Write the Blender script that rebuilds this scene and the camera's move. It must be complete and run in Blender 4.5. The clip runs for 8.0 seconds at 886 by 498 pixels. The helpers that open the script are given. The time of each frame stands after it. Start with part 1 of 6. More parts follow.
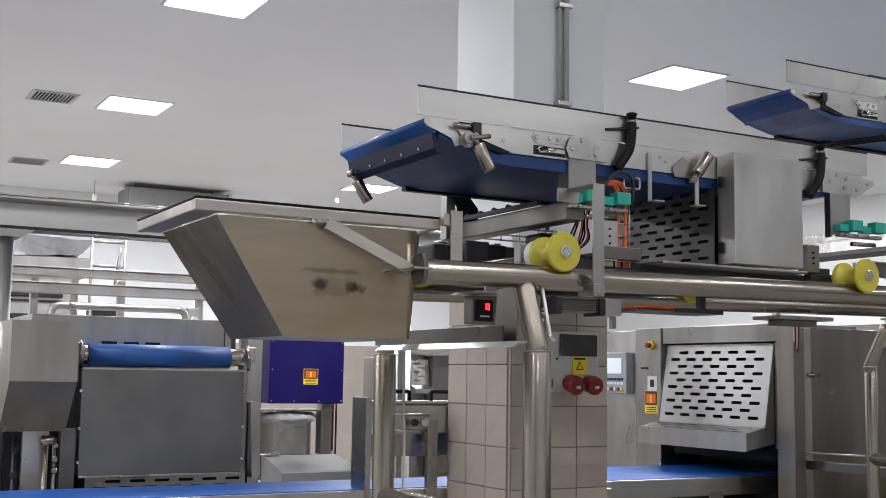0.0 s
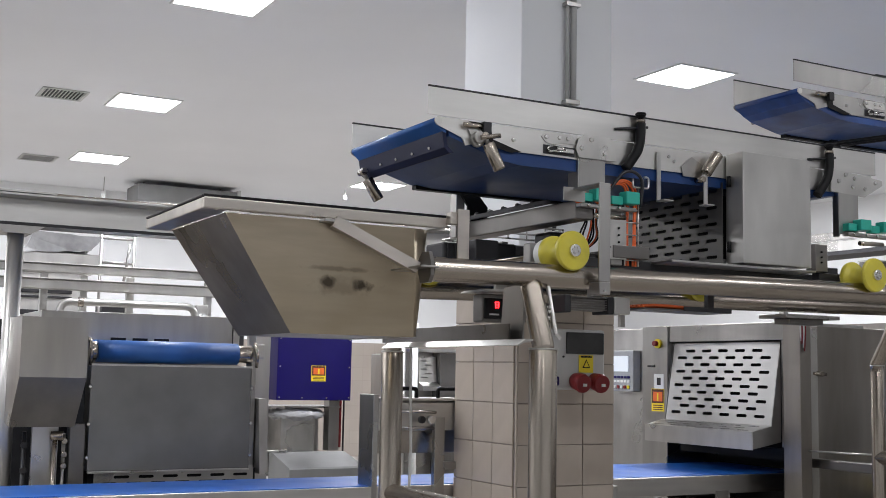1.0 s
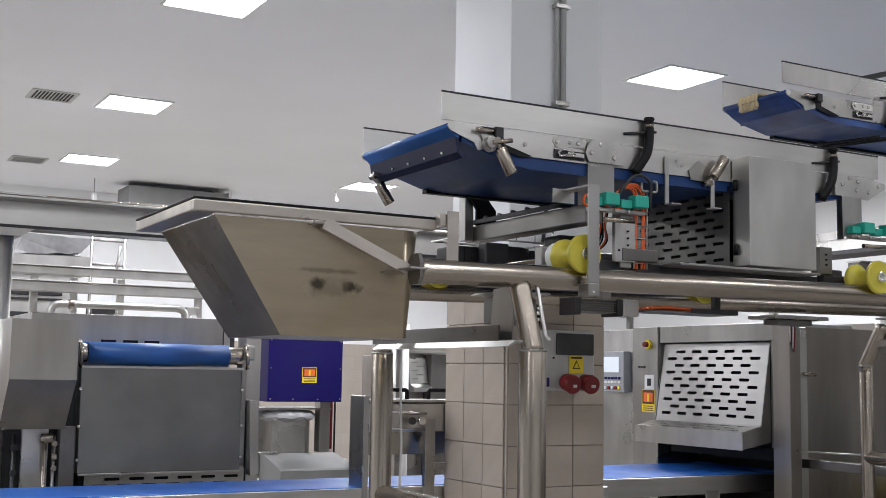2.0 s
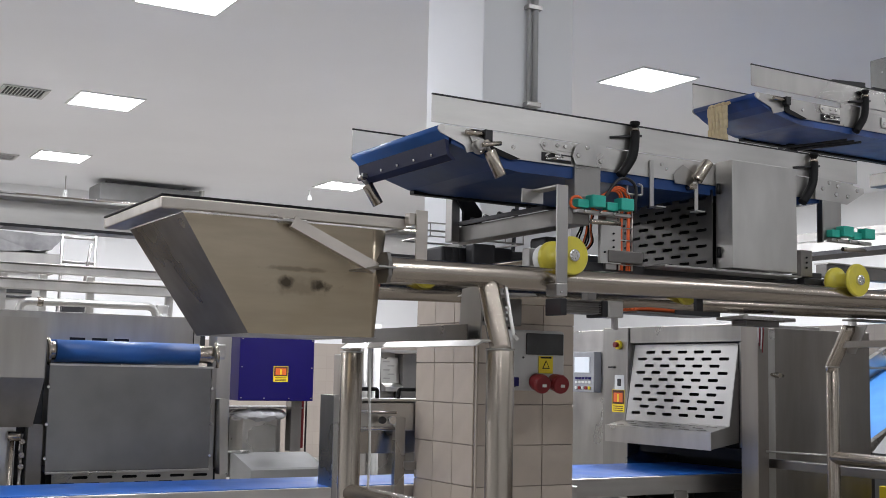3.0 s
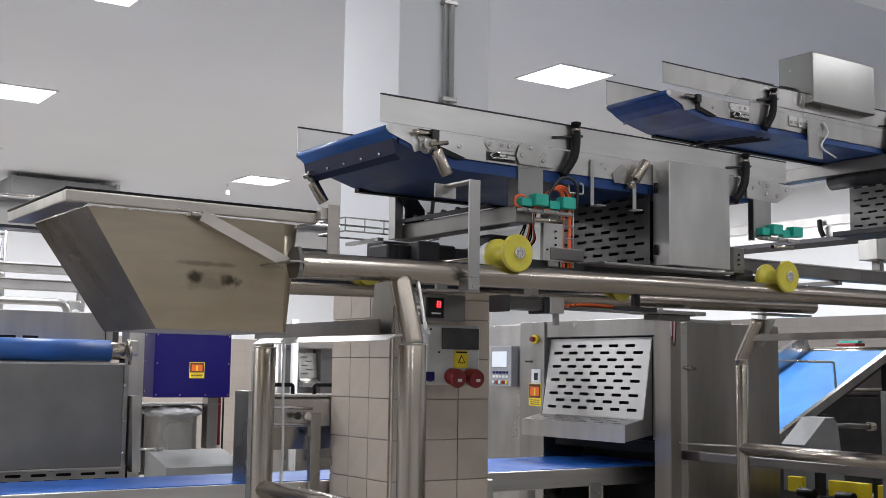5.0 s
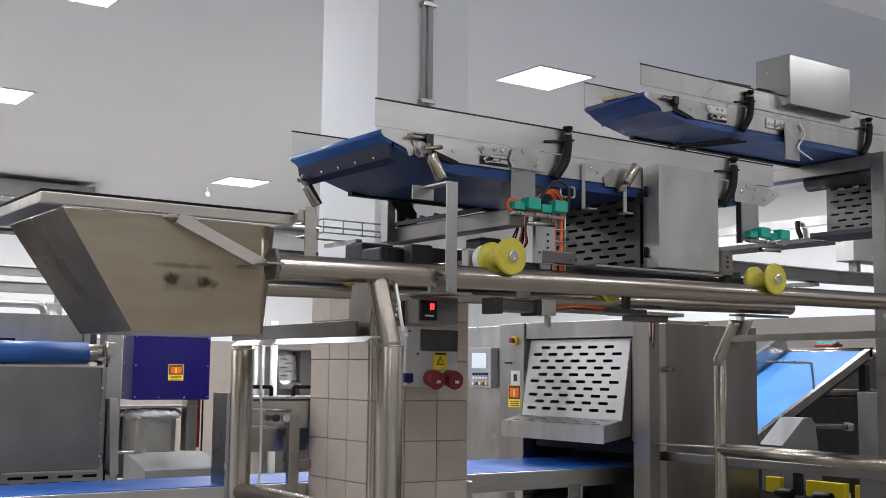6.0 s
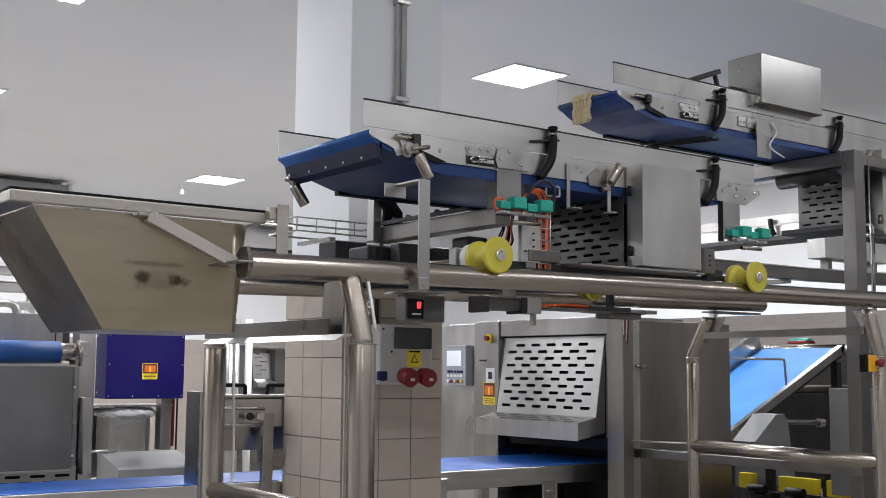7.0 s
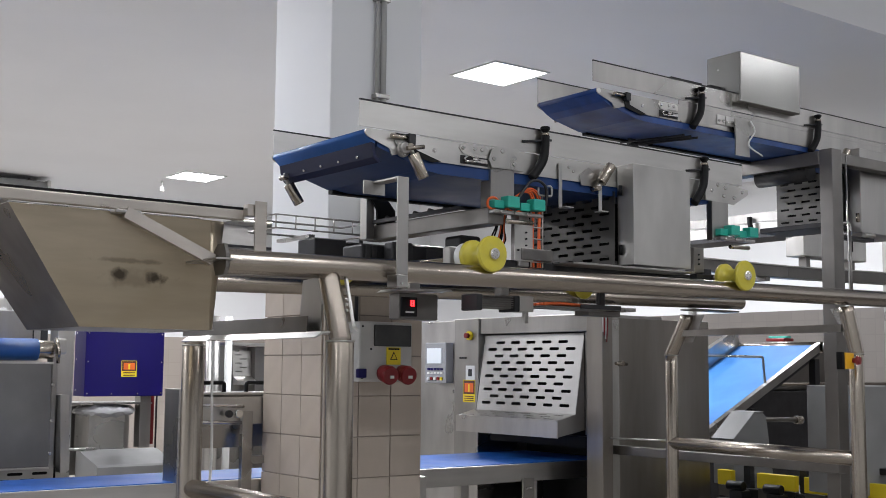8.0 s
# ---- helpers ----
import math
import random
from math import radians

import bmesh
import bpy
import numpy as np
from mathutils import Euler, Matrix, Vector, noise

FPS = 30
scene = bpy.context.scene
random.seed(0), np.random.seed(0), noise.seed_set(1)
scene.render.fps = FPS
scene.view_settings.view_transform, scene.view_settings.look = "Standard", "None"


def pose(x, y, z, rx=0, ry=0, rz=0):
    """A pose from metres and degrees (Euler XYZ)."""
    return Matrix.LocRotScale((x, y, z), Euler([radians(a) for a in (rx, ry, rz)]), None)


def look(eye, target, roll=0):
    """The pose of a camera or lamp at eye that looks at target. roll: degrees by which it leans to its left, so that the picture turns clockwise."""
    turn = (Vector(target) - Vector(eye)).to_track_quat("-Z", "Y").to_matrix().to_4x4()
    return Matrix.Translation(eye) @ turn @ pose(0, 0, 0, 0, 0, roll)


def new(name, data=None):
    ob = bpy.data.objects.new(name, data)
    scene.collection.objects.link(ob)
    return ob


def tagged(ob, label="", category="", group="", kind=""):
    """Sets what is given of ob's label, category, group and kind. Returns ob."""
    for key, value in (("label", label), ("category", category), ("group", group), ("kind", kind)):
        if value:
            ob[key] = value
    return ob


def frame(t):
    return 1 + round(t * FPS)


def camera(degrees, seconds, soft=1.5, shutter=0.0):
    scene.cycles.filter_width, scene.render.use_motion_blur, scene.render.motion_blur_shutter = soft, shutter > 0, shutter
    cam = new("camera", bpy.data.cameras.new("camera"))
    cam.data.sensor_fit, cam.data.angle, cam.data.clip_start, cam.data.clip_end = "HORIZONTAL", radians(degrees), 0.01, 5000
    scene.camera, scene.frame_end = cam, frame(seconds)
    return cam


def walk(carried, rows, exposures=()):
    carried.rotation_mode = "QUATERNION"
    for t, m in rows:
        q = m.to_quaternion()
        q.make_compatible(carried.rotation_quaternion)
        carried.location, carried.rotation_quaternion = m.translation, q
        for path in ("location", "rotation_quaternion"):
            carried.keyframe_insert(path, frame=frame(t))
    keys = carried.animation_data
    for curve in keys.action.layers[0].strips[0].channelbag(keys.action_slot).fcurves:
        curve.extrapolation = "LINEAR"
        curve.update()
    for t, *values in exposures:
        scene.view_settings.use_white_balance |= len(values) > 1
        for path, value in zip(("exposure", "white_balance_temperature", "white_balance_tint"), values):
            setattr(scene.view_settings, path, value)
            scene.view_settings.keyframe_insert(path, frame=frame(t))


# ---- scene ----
cam = camera(41.7, 8.0, 0.6)
PATH = [
    (0, (-0.302, -1.054, 1.352), (0.666, 0.683, 1.568), 0.9),
    (0.5, (-0.309, -1.066, 1.352), (0.648, 0.676, 1.566), 0.6),
    (1, (-0.31, -1.077, 1.353), (0.646, 0.667, 1.564), 1.1),
    (2.5, (-0.305, -1.095, 1.354), (0.676, 0.635, 1.569), 0.9),
    (3, (-0.298, -1.104, 1.351), (0.709, 0.611, 1.565), 1.2),
    (3.5, (-0.293, -1.105, 1.353), (0.743, 0.592, 1.565), 1.2),
    (4, (-0.286, -1.111, 1.353), (0.78, 0.567, 1.57), 1.0),
    (4.5, (-0.275, -1.114, 1.35), (0.823, 0.544, 1.559), 0.9),
    (6, (-0.259, -1.126, 1.351), (0.887, 0.499, 1.562), 0.7),
    (6.5, (-0.251, -1.13, 1.35), (0.911, 0.485, 1.554), 0.6),
    (7, (-0.25, -1.137, 1.35), (0.929, 0.465, 1.558), 0.5),
    (7.5, (-0.246, -1.14, 1.351), (0.945, 0.453, 1.559), 0.5),
    (8, (-0.242, -1.143, 1.35), (0.963, 0.441, 1.554), 0.5),
]
walk(cam, [(t, look(eye, target, roll)) for t, eye, target, roll in PATH])

# ---- world and large lights ----
world = bpy.data.worlds.new("world")
scene.world = world
world.use_nodes = True
world.node_tree.nodes["Background"].inputs[0].default_value = (0.80, 0.86, 1.0, 1)
world.node_tree.nodes["Background"].inputs[1].default_value = 0.25
scene.view_settings.exposure = 0.06

CEIL = 3.90
HIGH = 5.20
STEP_Y = 3.70
LAMP_W = 96.0
FRONT_W = 50.0


def area_lamp(x, y, z, w, power):
    data = bpy.data.lights.new("panel_light", "AREA")
    data.shape, data.size, data.energy = "SQUARE", w, power
    data.color = (0.97, 0.98, 1.035)
    ob = new("panel_light", data)
    ob.matrix_basis = pose(x, y, z)
    return ob


# ---- materials ----
def mat(name, base, rough=0.5, metal=0.0, var=0.08, scale=6.0, bump=0.0, bump_scale=60.0, stretch=(1, 1, 1), coat=0.0, rough_var=0.0, stain=None, stain_scale=2.5, stain_amt=0.5, per_object=0.0, spec=0.5):
    m = bpy.data.materials.new(name)
    m.use_nodes = True
    nt = m.node_tree
    p = nt.nodes["Principled BSDF"]
    p.inputs["Roughness"].default_value = rough
    p.inputs["Metallic"].default_value = metal
    p.inputs["Specular IOR Level"].default_value = spec
    if coat:
        p.inputs["Coat Weight"].default_value = coat
        p.inputs["Coat Roughness"].default_value = 0.12
    L = nt.links.new
    co = nt.nodes.new("ShaderNodeTexCoord")
    mp = nt.nodes.new("ShaderNodeMapping")
    mp.inputs["Scale"].default_value = stretch
    L(co.outputs["Object"], mp.inputs["Vector"])
    n1 = nt.nodes.new("ShaderNodeTexNoise")
    n1.inputs["Scale"].default_value = scale
    n1.inputs["Detail"].default_value = 6
    L(mp.outputs[0], n1.inputs["Vector"])
    ramp = nt.nodes.new("ShaderNodeValToRGB")
    ramp.color_ramp.elements[0].position, ramp.color_ramp.elements[1].position = 0.3, 0.7
    lo = [max(0.0, c * (1 - var)) for c in base]
    hi = [min(1.0, c * (1 + var)) for c in base]
    ramp.color_ramp.elements[0].color = (*lo, 1)
    ramp.color_ramp.elements[1].color = (*hi, 1)
    L(n1.outputs["Fac"], ramp.inputs["Fac"])
    out = ramp.outputs["Color"]
    if stain:
        n2 = nt.nodes.new("ShaderNodeTexNoise")
        n2.inputs["Scale"].default_value = stain_scale
        n2.inputs["Detail"].default_value = 3
        L(co.outputs["Object"], n2.inputs["Vector"])
        r2 = nt.nodes.new("ShaderNodeValToRGB")
        r2.color_ramp.elements[0].position, r2.color_ramp.elements[1].position = 0.42, 0.68
        r2.color_ramp.elements[0].color = (0, 0, 0, 1)
        r2.color_ramp.elements[1].color = (stain_amt, stain_amt, stain_amt, 1)
        L(n2.outputs["Fac"], r2.inputs["Fac"])
        mx = nt.nodes.new("ShaderNodeMixRGB")
        mx.inputs[2].default_value = (*stain, 1)
        L(r2.outputs["Color"], mx.inputs[0])
        L(out, mx.inputs[1])
        out = mx.outputs[0]
    if per_object:
        oi = nt.nodes.new("ShaderNodeObjectInfo")
        mr = nt.nodes.new("ShaderNodeMapRange")
        mr.inputs["To Min"].default_value, mr.inputs["To Max"].default_value = 1 - per_object, 1 + per_object
        L(oi.outputs["Random"], mr.inputs["Value"])
        hs = nt.nodes.new("ShaderNodeHueSaturation")
        L(mr.outputs[0], hs.inputs["Value"])
        L(out, hs.inputs["Color"])
        out = hs.outputs[0]
    L(out, p.inputs["Base Color"])
    if rough_var:
        mr = nt.nodes.new("ShaderNodeMapRange")
        mr.inputs["From Min"].default_value, mr.inputs["From Max"].default_value = 0.3, 0.7
        mr.inputs["To Min"].default_value, mr.inputs["To Max"].default_value = rough - rough_var, rough + rough_var
        n3 = nt.nodes.new("ShaderNodeTexNoise")
        n3.inputs["Scale"].default_value = scale * 0.6
        n3.inputs["Detail"].default_value = 4
        L(co.outputs["Object"], n3.inputs["Vector"])
        L(n3.outputs["Fac"], mr.inputs["Value"])
        L(mr.outputs[0], p.inputs["Roughness"])
    if bump:
        nb = nt.nodes.new("ShaderNodeTexNoise")
        nb.inputs["Scale"].default_value = bump_scale
        nb.inputs["Detail"].default_value = 3
        L(mp.outputs[0], nb.inputs["Vector"])
        bp = nt.nodes.new("ShaderNodeBump")
        bp.inputs["Strength"].default_value = bump
        bp.inputs["Distance"].default_value = 0.002
        L(nb.outputs["Fac"], bp.inputs["Height"])
        L(bp.outputs[0], p.inputs["Normal"])
    return m


def dull_edge(m, tint):
    """Tints a metal's glancing reflections so that they stay dark."""
    m.node_tree.nodes["Principled BSDF"].inputs["Specular Tint"].default_value = (*tint, 1)
    return m


def glow(name, color, strength):
    m = bpy.data.materials.new(name)
    m.use_nodes = True
    p = m.node_tree.nodes["Principled BSDF"]
    p.inputs["Base Color"].default_value = (*color, 1)
    p.inputs["Emission Color"].default_value = (*color, 1)
    p.inputs["Emission Strength"].default_value = strength
    return m


STEEL = mat("brushed_steel", (0.40, 0.39, 0.375), 0.32, 1.0, 0.14, 2.4, 0.04, 70, (3, 3, 0.5), rough_var=0.08)
DOOR = mat("smeared_door_steel", (0.31, 0.287, 0.264), 0.33, 1.0, 0.20, 2.0, 0.05, 50, (2.6, 2.6, 0.4), rough_var=0.03, stain=(0.26, 0.238, 0.216), stain_scale=0.9, stain_amt=0.3)
RIM = mat("warm_folded_steel", (0.52, 0.48, 0.435), 0.33, 1.0, 0.12, 5, 0.04, 60, (0.8, 3, 3), rough_var=0.07)
CHROME = mat("bright_screw_steel", (0.72, 0.71, 0.69), 0.24, 1.0, 0.08, 40)
STEEL_X = mat("brushed_steel_lengthwise", (0.57, 0.56, 0.54), 0.36, 1.0, 0.08, 3.5, 0.05, 70, (0.8, 5, 5), rough_var=0.08)
TUB = mat("worn_steel_sheet", (0.49, 0.43, 0.335), 0.40, 1.0, 0.10, 3.5, 0.10, 30, (1, 1, 6), rough_var=0.10, stain=(0.37, 0.305, 0.205), stain_scale=2.2, stain_amt=0.5)
STEEL_D = mat("dull_grey_steel", (0.21, 0.20, 0.19), 0.36, 1.0, 0.15, 4, 0.06, 60, rough_var=0.10)
PIPE = mat("polished_steel_pipe", (0.39, 0.347, 0.298), 0.25, 1.0, 0.10, 2, 0.0, 50, (1, 1, 1), rough_var=0.025)
PALE = mat("matt_bead_blasted_steel", (0.54, 0.53, 0.51), 0.33, 0.95, 0.15, 3, 0.06, 120, (2, 2, 0.7), rough_var=0.09)
SATIN = mat("satin_cabinet_steel", (0.37, 0.365, 0.35), 0.25, 1.0, 0.10, 3, 0.02, 90, (2, 2, 0.7), rough_var=0.05)
HOOD = mat("matt_hood_steel", (0.38, 0.375, 0.365), 0.5, 0.95, 0.06, 3, 0.03, 120)
DARK = mat("dark_steel", (0.040, 0.040, 0.043), 0.45, 0.6, 0.2, 8, 0.1, 60)
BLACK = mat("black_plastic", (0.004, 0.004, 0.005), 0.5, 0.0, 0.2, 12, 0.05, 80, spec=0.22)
BELT = mat("blue_belt", (0.016, 0.125, 0.52), 0.40, 0.0, 0.10, 7, 0.06, 300, rough_var=0.06, spec=0.3, stain=(0.045, 0.18, 0.54), stain_scale=3.0, stain_amt=0.35)
# Darker copy of the belt blue; the underside's shade is put into it.
BELT_SHADED = mat("shaded_blue_belt", (0.012, 0.042, 0.15), 0.40, 0.0, 0.18, 5, 0.06, 200, rough_var=0.08, spec=0.3)
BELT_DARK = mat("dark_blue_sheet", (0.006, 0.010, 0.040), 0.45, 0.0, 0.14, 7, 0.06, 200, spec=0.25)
BELT_WORN_TOP = mat("scuffed_blue_belt", (0.020, 0.105, 0.36), 0.48, 0.0, 0.14, 7, 0.06, 300, rough_var=0.07, stain=(0.035, 0.12, 0.33), stain_scale=4.0, stain_amt=0.45)
NAVY = mat("blue_painted_steel", (0.006, 0.003, 0.085), 0.34, 0.0, 0.06, 5, 0.04, 150, spec=0.3)
YELLOW = mat("yellow_polyurethane", (0.58, 0.50, 0.05), 0.38, 0.0, 0.10, 14, 0.05, 120, stain=(0.42, 0.38, 0.08), stain_scale=20, stain_amt=0.4)
PANEL = mat("grey_panel_paint", (0.30, 0.31, 0.33), 0.45, 0.0, 0.05, 10)
AMBER = mat("amber_plastic", (0.78, 0.40, 0.015), 0.42, 0.0, 0.05, 10)
YELLOW_P = mat("yellow_paint", (0.80, 0.62, 0.02), 0.45, 0.0, 0.05, 10)
TEAL = mat("teal_plastic", (0.02, 0.36, 0.28), 0.40, 0.0, 0.06, 10)
ORANGE = mat("orange_cable", (0.75, 0.13, 0.03), 0.45, 0.0, 0.08, 10)
RED = mat("red_plastic", (0.21, 0.010, 0.014), 0.40, 0.0, 0.08, 10)
WHITE_P = mat("white_plastic", (0.72, 0.73, 0.72), 0.45, 0.0, 0.04, 10)
GREY_P = mat("grey_plastic", (0.50, 0.50, 0.49), 0.5, 0.0, 0.05, 10)
CEILING = mat("ceiling_paint", (0.79, 0.80, 0.82), 0.75, 0.0, 0.02, 0.8, 0.03, 40)
WALL = mat("white_wall_paint", (0.80, 0.81, 0.82), 0.7, 0.0, 0.02, 1.2, 0.05, 60)
TILE = mat("beige_glazed_tile", (0.49, 0.425, 0.36), 0.24, 0.0, 0.04, 9, 0.03, 30, per_object=0.05)
GROUT = mat("grey_grout", (0.31, 0.275, 0.245), 0.85, 0.0, 0.12, 30, 0.2, 200)
FLOOR = mat("beige_resin_floor", (0.32, 0.30, 0.275), 0.30, 0.0, 0.06, 2.0, 0.05, 60, stain=(0.28, 0.262, 0.24), stain_scale=0.8, stain_amt=0.4)
DOUGH = mat("raw_dough", (0.60, 0.48, 0.28), 0.55, 0.0, 0.08, 30, 0.12, 60)
# Mottled dirt, plus the shade seen from below, darken this belt's blue.
WORN_SHADED_BELT = mat("worn_shaded_blue_belt", (0.014, 0.062, 0.24), 0.40, 0.0, 0.25, 9, 0.06, 300, rough_var=0.08, stain=(0.010, 0.030, 0.12), stain_scale=7.0, stain_amt=0.7)
LIGHT_BELT = mat("pale_blue_belt", (0.07, 0.25, 0.62), 0.6, 0.0, 0.12, 3, 0.04, 200, stain=(0.05, 0.19, 0.52), stain_scale=2.6, stain_amt=0.55, spec=0.2)
BAG = mat("thin_plastic_film", (0.36, 0.36, 0.37), 0.32, 0.0, 0.25, 9, 0.35, 9)
LAMP = glow("lamp_diffuser", (0.97, 0.985, 1.0), 14.0)
DISPLAY = glow("red_digits", (1.0, 0.03, 0.04), 4.0)
SCREEN = glow("pale_screen", (0.80, 0.86, 0.92), 0.06)
BROWN = mat("brown_print", (0.07, 0.02, 0.012), 0.5)
ICON = mat("orange_print", (0.72, 0.13, 0.02), 0.5)
SHEET = mat("scuffed_grey_steel", (0.235, 0.232, 0.228), 0.42, 0.9, 0.20, 2.2, 0.08, 70, rough_var=0.10, stain=(0.17, 0.17, 0.175), stain_scale=1.3, stain_amt=0.6)
DUSTY = mat("dusty_grey_housing", (0.20, 0.20, 0.20), 0.6, 0.0, 0.1, 4)
# Same steel as the tub's sides; dark, mottled reflections are put into its colour.
TUB_END_SHADED = mat("shaded_mottled_sheet", (0.27, 0.26, 0.25), 0.34, 1.0, 0.42, 2.6, 0.08, 30, rough_var=0.12, stain=(0.12, 0.115, 0.11), stain_scale=3.5, stain_amt=0.6)
GUARD = mat("smeared_guard_steel", (0.125, 0.122, 0.118), 0.40, 1.0, 0.30, 4, 0.06, 60, rough_var=0.10)
dull_edge(TUB_END_SHADED, (0.35, 0.33, 0.30))
GLASSY = mat("smoked_cover", (0.045, 0.045, 0.045), 0.12, 0.0, 0.2, 10)


def tiled(name, base, grout, size):
    """Glazed wall tiles of one size with sunk joints, in metres."""
    m = bpy.data.materials.new(name)
    m.use_nodes = True
    nt = m.node_tree
    L = nt.links.new
    p = nt.nodes["Principled BSDF"]
    p.inputs["Roughness"].default_value = 0.42
    co = nt.nodes.new("ShaderNodeTexCoord")
    sp = nt.nodes.new("ShaderNodeSeparateXYZ")
    L(co.outputs["Object"], sp.inputs[0])
    ad = nt.nodes.new("ShaderNodeMath")
    L(sp.outputs[0], ad.inputs[0])
    L(sp.outputs[1], ad.inputs[1])
    cb = nt.nodes.new("ShaderNodeCombineXYZ")
    L(ad.outputs[0], cb.inputs[0])
    L(sp.outputs[2], cb.inputs[1])
    bt = nt.nodes.new("ShaderNodeTexBrick")
    bt.offset = 0.0
    bt.inputs["Scale"].default_value = 1.0
    bt.inputs["Brick Width"].default_value = size
    bt.inputs["Row Height"].default_value = size
    bt.inputs["Mortar Size"].default_value = 0.004
    bt.inputs["Color1"].default_value = (*base, 1)
    bt.inputs["Color2"].default_value = (*[c * 0.94 for c in base], 1)
    bt.inputs["Mortar"].default_value = (*grout, 1)
    L(cb.outputs[0], bt.inputs["Vector"])
    L(bt.outputs["Color"], p.inputs["Base Color"])
    bp = nt.nodes.new("ShaderNodeBump")
    bp.inputs["Strength"].default_value = 0.3
    bp.invert = True
    L(bt.outputs["Fac"], bp.inputs["Height"])
    L(bp.outputs[0], p.inputs["Normal"])
    return m


WAINSCOT_GREY = tiled("grey_brown_wall_tiles", (0.185, 0.168, 0.154), (0.16, 0.146, 0.134), 0.2)
WAINSCOT = tiled("wall_tiles", (0.37, 0.325, 0.285), (0.33, 0.29, 0.255), 0.2)


# ---- mesh helpers ----
def B():
    return bmesh.new()


def box(bm, x0, x1, y0, y1, z0, z1, bev=0.0, m=None):
    r = bmesh.ops.create_cube(bm, size=1.0)
    vs = r["verts"]
    for v in vs:
        v.co = Vector(((x0 + x1) / 2 + v.co.x * (x1 - x0), (y0 + y1) / 2 + v.co.y * (y1 - y0), (z0 + z1) / 2 + v.co.z * (z1 - z0)))
    if bev:
        es = {e for v in vs for e in v.link_edges}
        r = bmesh.ops.bevel(bm, geom=list(es), offset=bev, segments=2, profile=0.5, affect="EDGES")
        vs = list({v for f in r["faces"] for v in f.verts} | {v for v in vs if v.is_valid})
    if m is not None:
        bmesh.ops.transform(bm, matrix=m, verts=[v for v in vs if v.is_valid])
    return bm


def cyl(bm, p, q, r, r2=None, n=20, bev=0.0):
    p, q = Vector(p), Vector(q)
    d = q - p
    mtx = Matrix.Translation((p + q) / 2) @ d.to_track_quat("Z", "Y").to_matrix().to_4x4()
    res = bmesh.ops.create_cone(bm, cap_ends=True, segments=n, radius1=r, radius2=r if r2 is None else r2, depth=d.length, matrix=mtx)
    for v in res["verts"]:
        for f in v.link_faces:
            f.smooth = len(f.verts) == 4
    if bev:
        es = {e for v in res["verts"] for e in v.link_edges if any(len(f.verts) > 4 for f in e.link_faces)}
        bmesh.ops.bevel(bm, geom=list(es), offset=bev, segments=2, profile=0.5, affect="EDGES")
    return bm


def tube(bm, pts, r, n=12, square=False):
    """A swept tube through points; each bend is mitred."""
    pts = [Vector(p) for p in pts]
    rings = []
    k = 4 if square else n
    for i, p in enumerate(pts):
        a = (pts[i] - pts[i - 1]).normalized() if i else (pts[1] - pts[0]).normalized()
        b = (pts[i + 1] - pts[i]).normalized() if i < len(pts) - 1 else a
        t = (a + b).normalized()
        up = Vector((0, 0, 1)) if abs(t.z) < 0.9 else Vector((1, 0, 0))
        u = t.cross(up).normalized()
        w = u.cross(t).normalized()
        s = 1 / max(0.5, t.dot(a))
        ring = []
        for j in range(k):
            an = 2 * math.pi * j / k + (math.pi / 4 if square else 0)
            rr = r * (math.sqrt(2) if square else 1)
            ring.append(bm.verts.new(p + (u * math.cos(an) + w * math.sin(an)) * rr * (s if 0 < i < len(pts) - 1 else 1)))
        rings.append(ring)
    for r0, r1 in zip(rings, rings[1:]):
        best = min(range(k), key=lambda o: sum((r0[j].co - r1[(j + o) % k].co).length for j in range(0, k, max(1, k // 4))))
        for j in range(k):
            f = bm.faces.new((r0[j], r0[(j + 1) % k], r1[(j + 1 + best) % k], r1[(j + best) % k]))
            f.smooth = not square
    bm.faces.new(rings[0][::-1])
    bm.faces.new(rings[-1])
    return bm


def arc_pts(pts, rad, steps=5):
    """Rounds the inner corners of a line of points."""
    pts = [Vector(p) for p in pts]
    out = [pts[0]]
    for a, b, c in zip(pts, pts[1:], pts[2:]):
        u, w = (a - b).normalized(), (c - b).normalized()
        p0, p1 = b + u * rad, b + w * rad
        for i in range(steps + 1):
            t = i / steps
            out.append(p0 * (1 - t) ** 2 + b * 2 * t * (1 - t) + p1 * t * t)
    out.append(pts[-1])
    return out


def smooth_pts(pts, steps=6):
    """Points of a soft curve that runs through all of pts."""
    P = [Vector(p) for p in pts]
    P = [P[0] * 2 - P[1]] + P + [P[-1] * 2 - P[-2]]
    out = []
    for a, b, c, d in zip(P, P[1:], P[2:], P[3:]):
        for i in range(steps):
            t = i / steps
            out.append(0.5 * (2 * b + (c - a) * t + (2 * a - 5 * b + 4 * c - d) * t * t + (3 * b - a - 3 * c + d) * t ** 3))
    out.append(P[-2])
    return out


def prism(bm, profile, axis, a0, a1):
    """A flat outline drawn out along an axis. profile: pairs in the other two axes (x z for y, y z for x, x y for z)."""
    def at(u, w, a):
        return {"x": (a, u, w), "y": (u, a, w), "z": (u, w, a)}[axis]
    lo = [bm.verts.new(at(u, w, a0)) for u, w in profile]
    hi = [bm.verts.new(at(u, w, a1)) for u, w in profile]
    n = len(profile)
    fs = [bm.faces.new(lo), bm.faces.new(hi[::-1])]
    for i in range(n):
        fs.append(bm.faces.new((lo[i], hi[i], hi[(i + 1) % n], lo[(i + 1) % n])))
    bmesh.ops.recalc_face_normals(bm, faces=fs)
    return bm


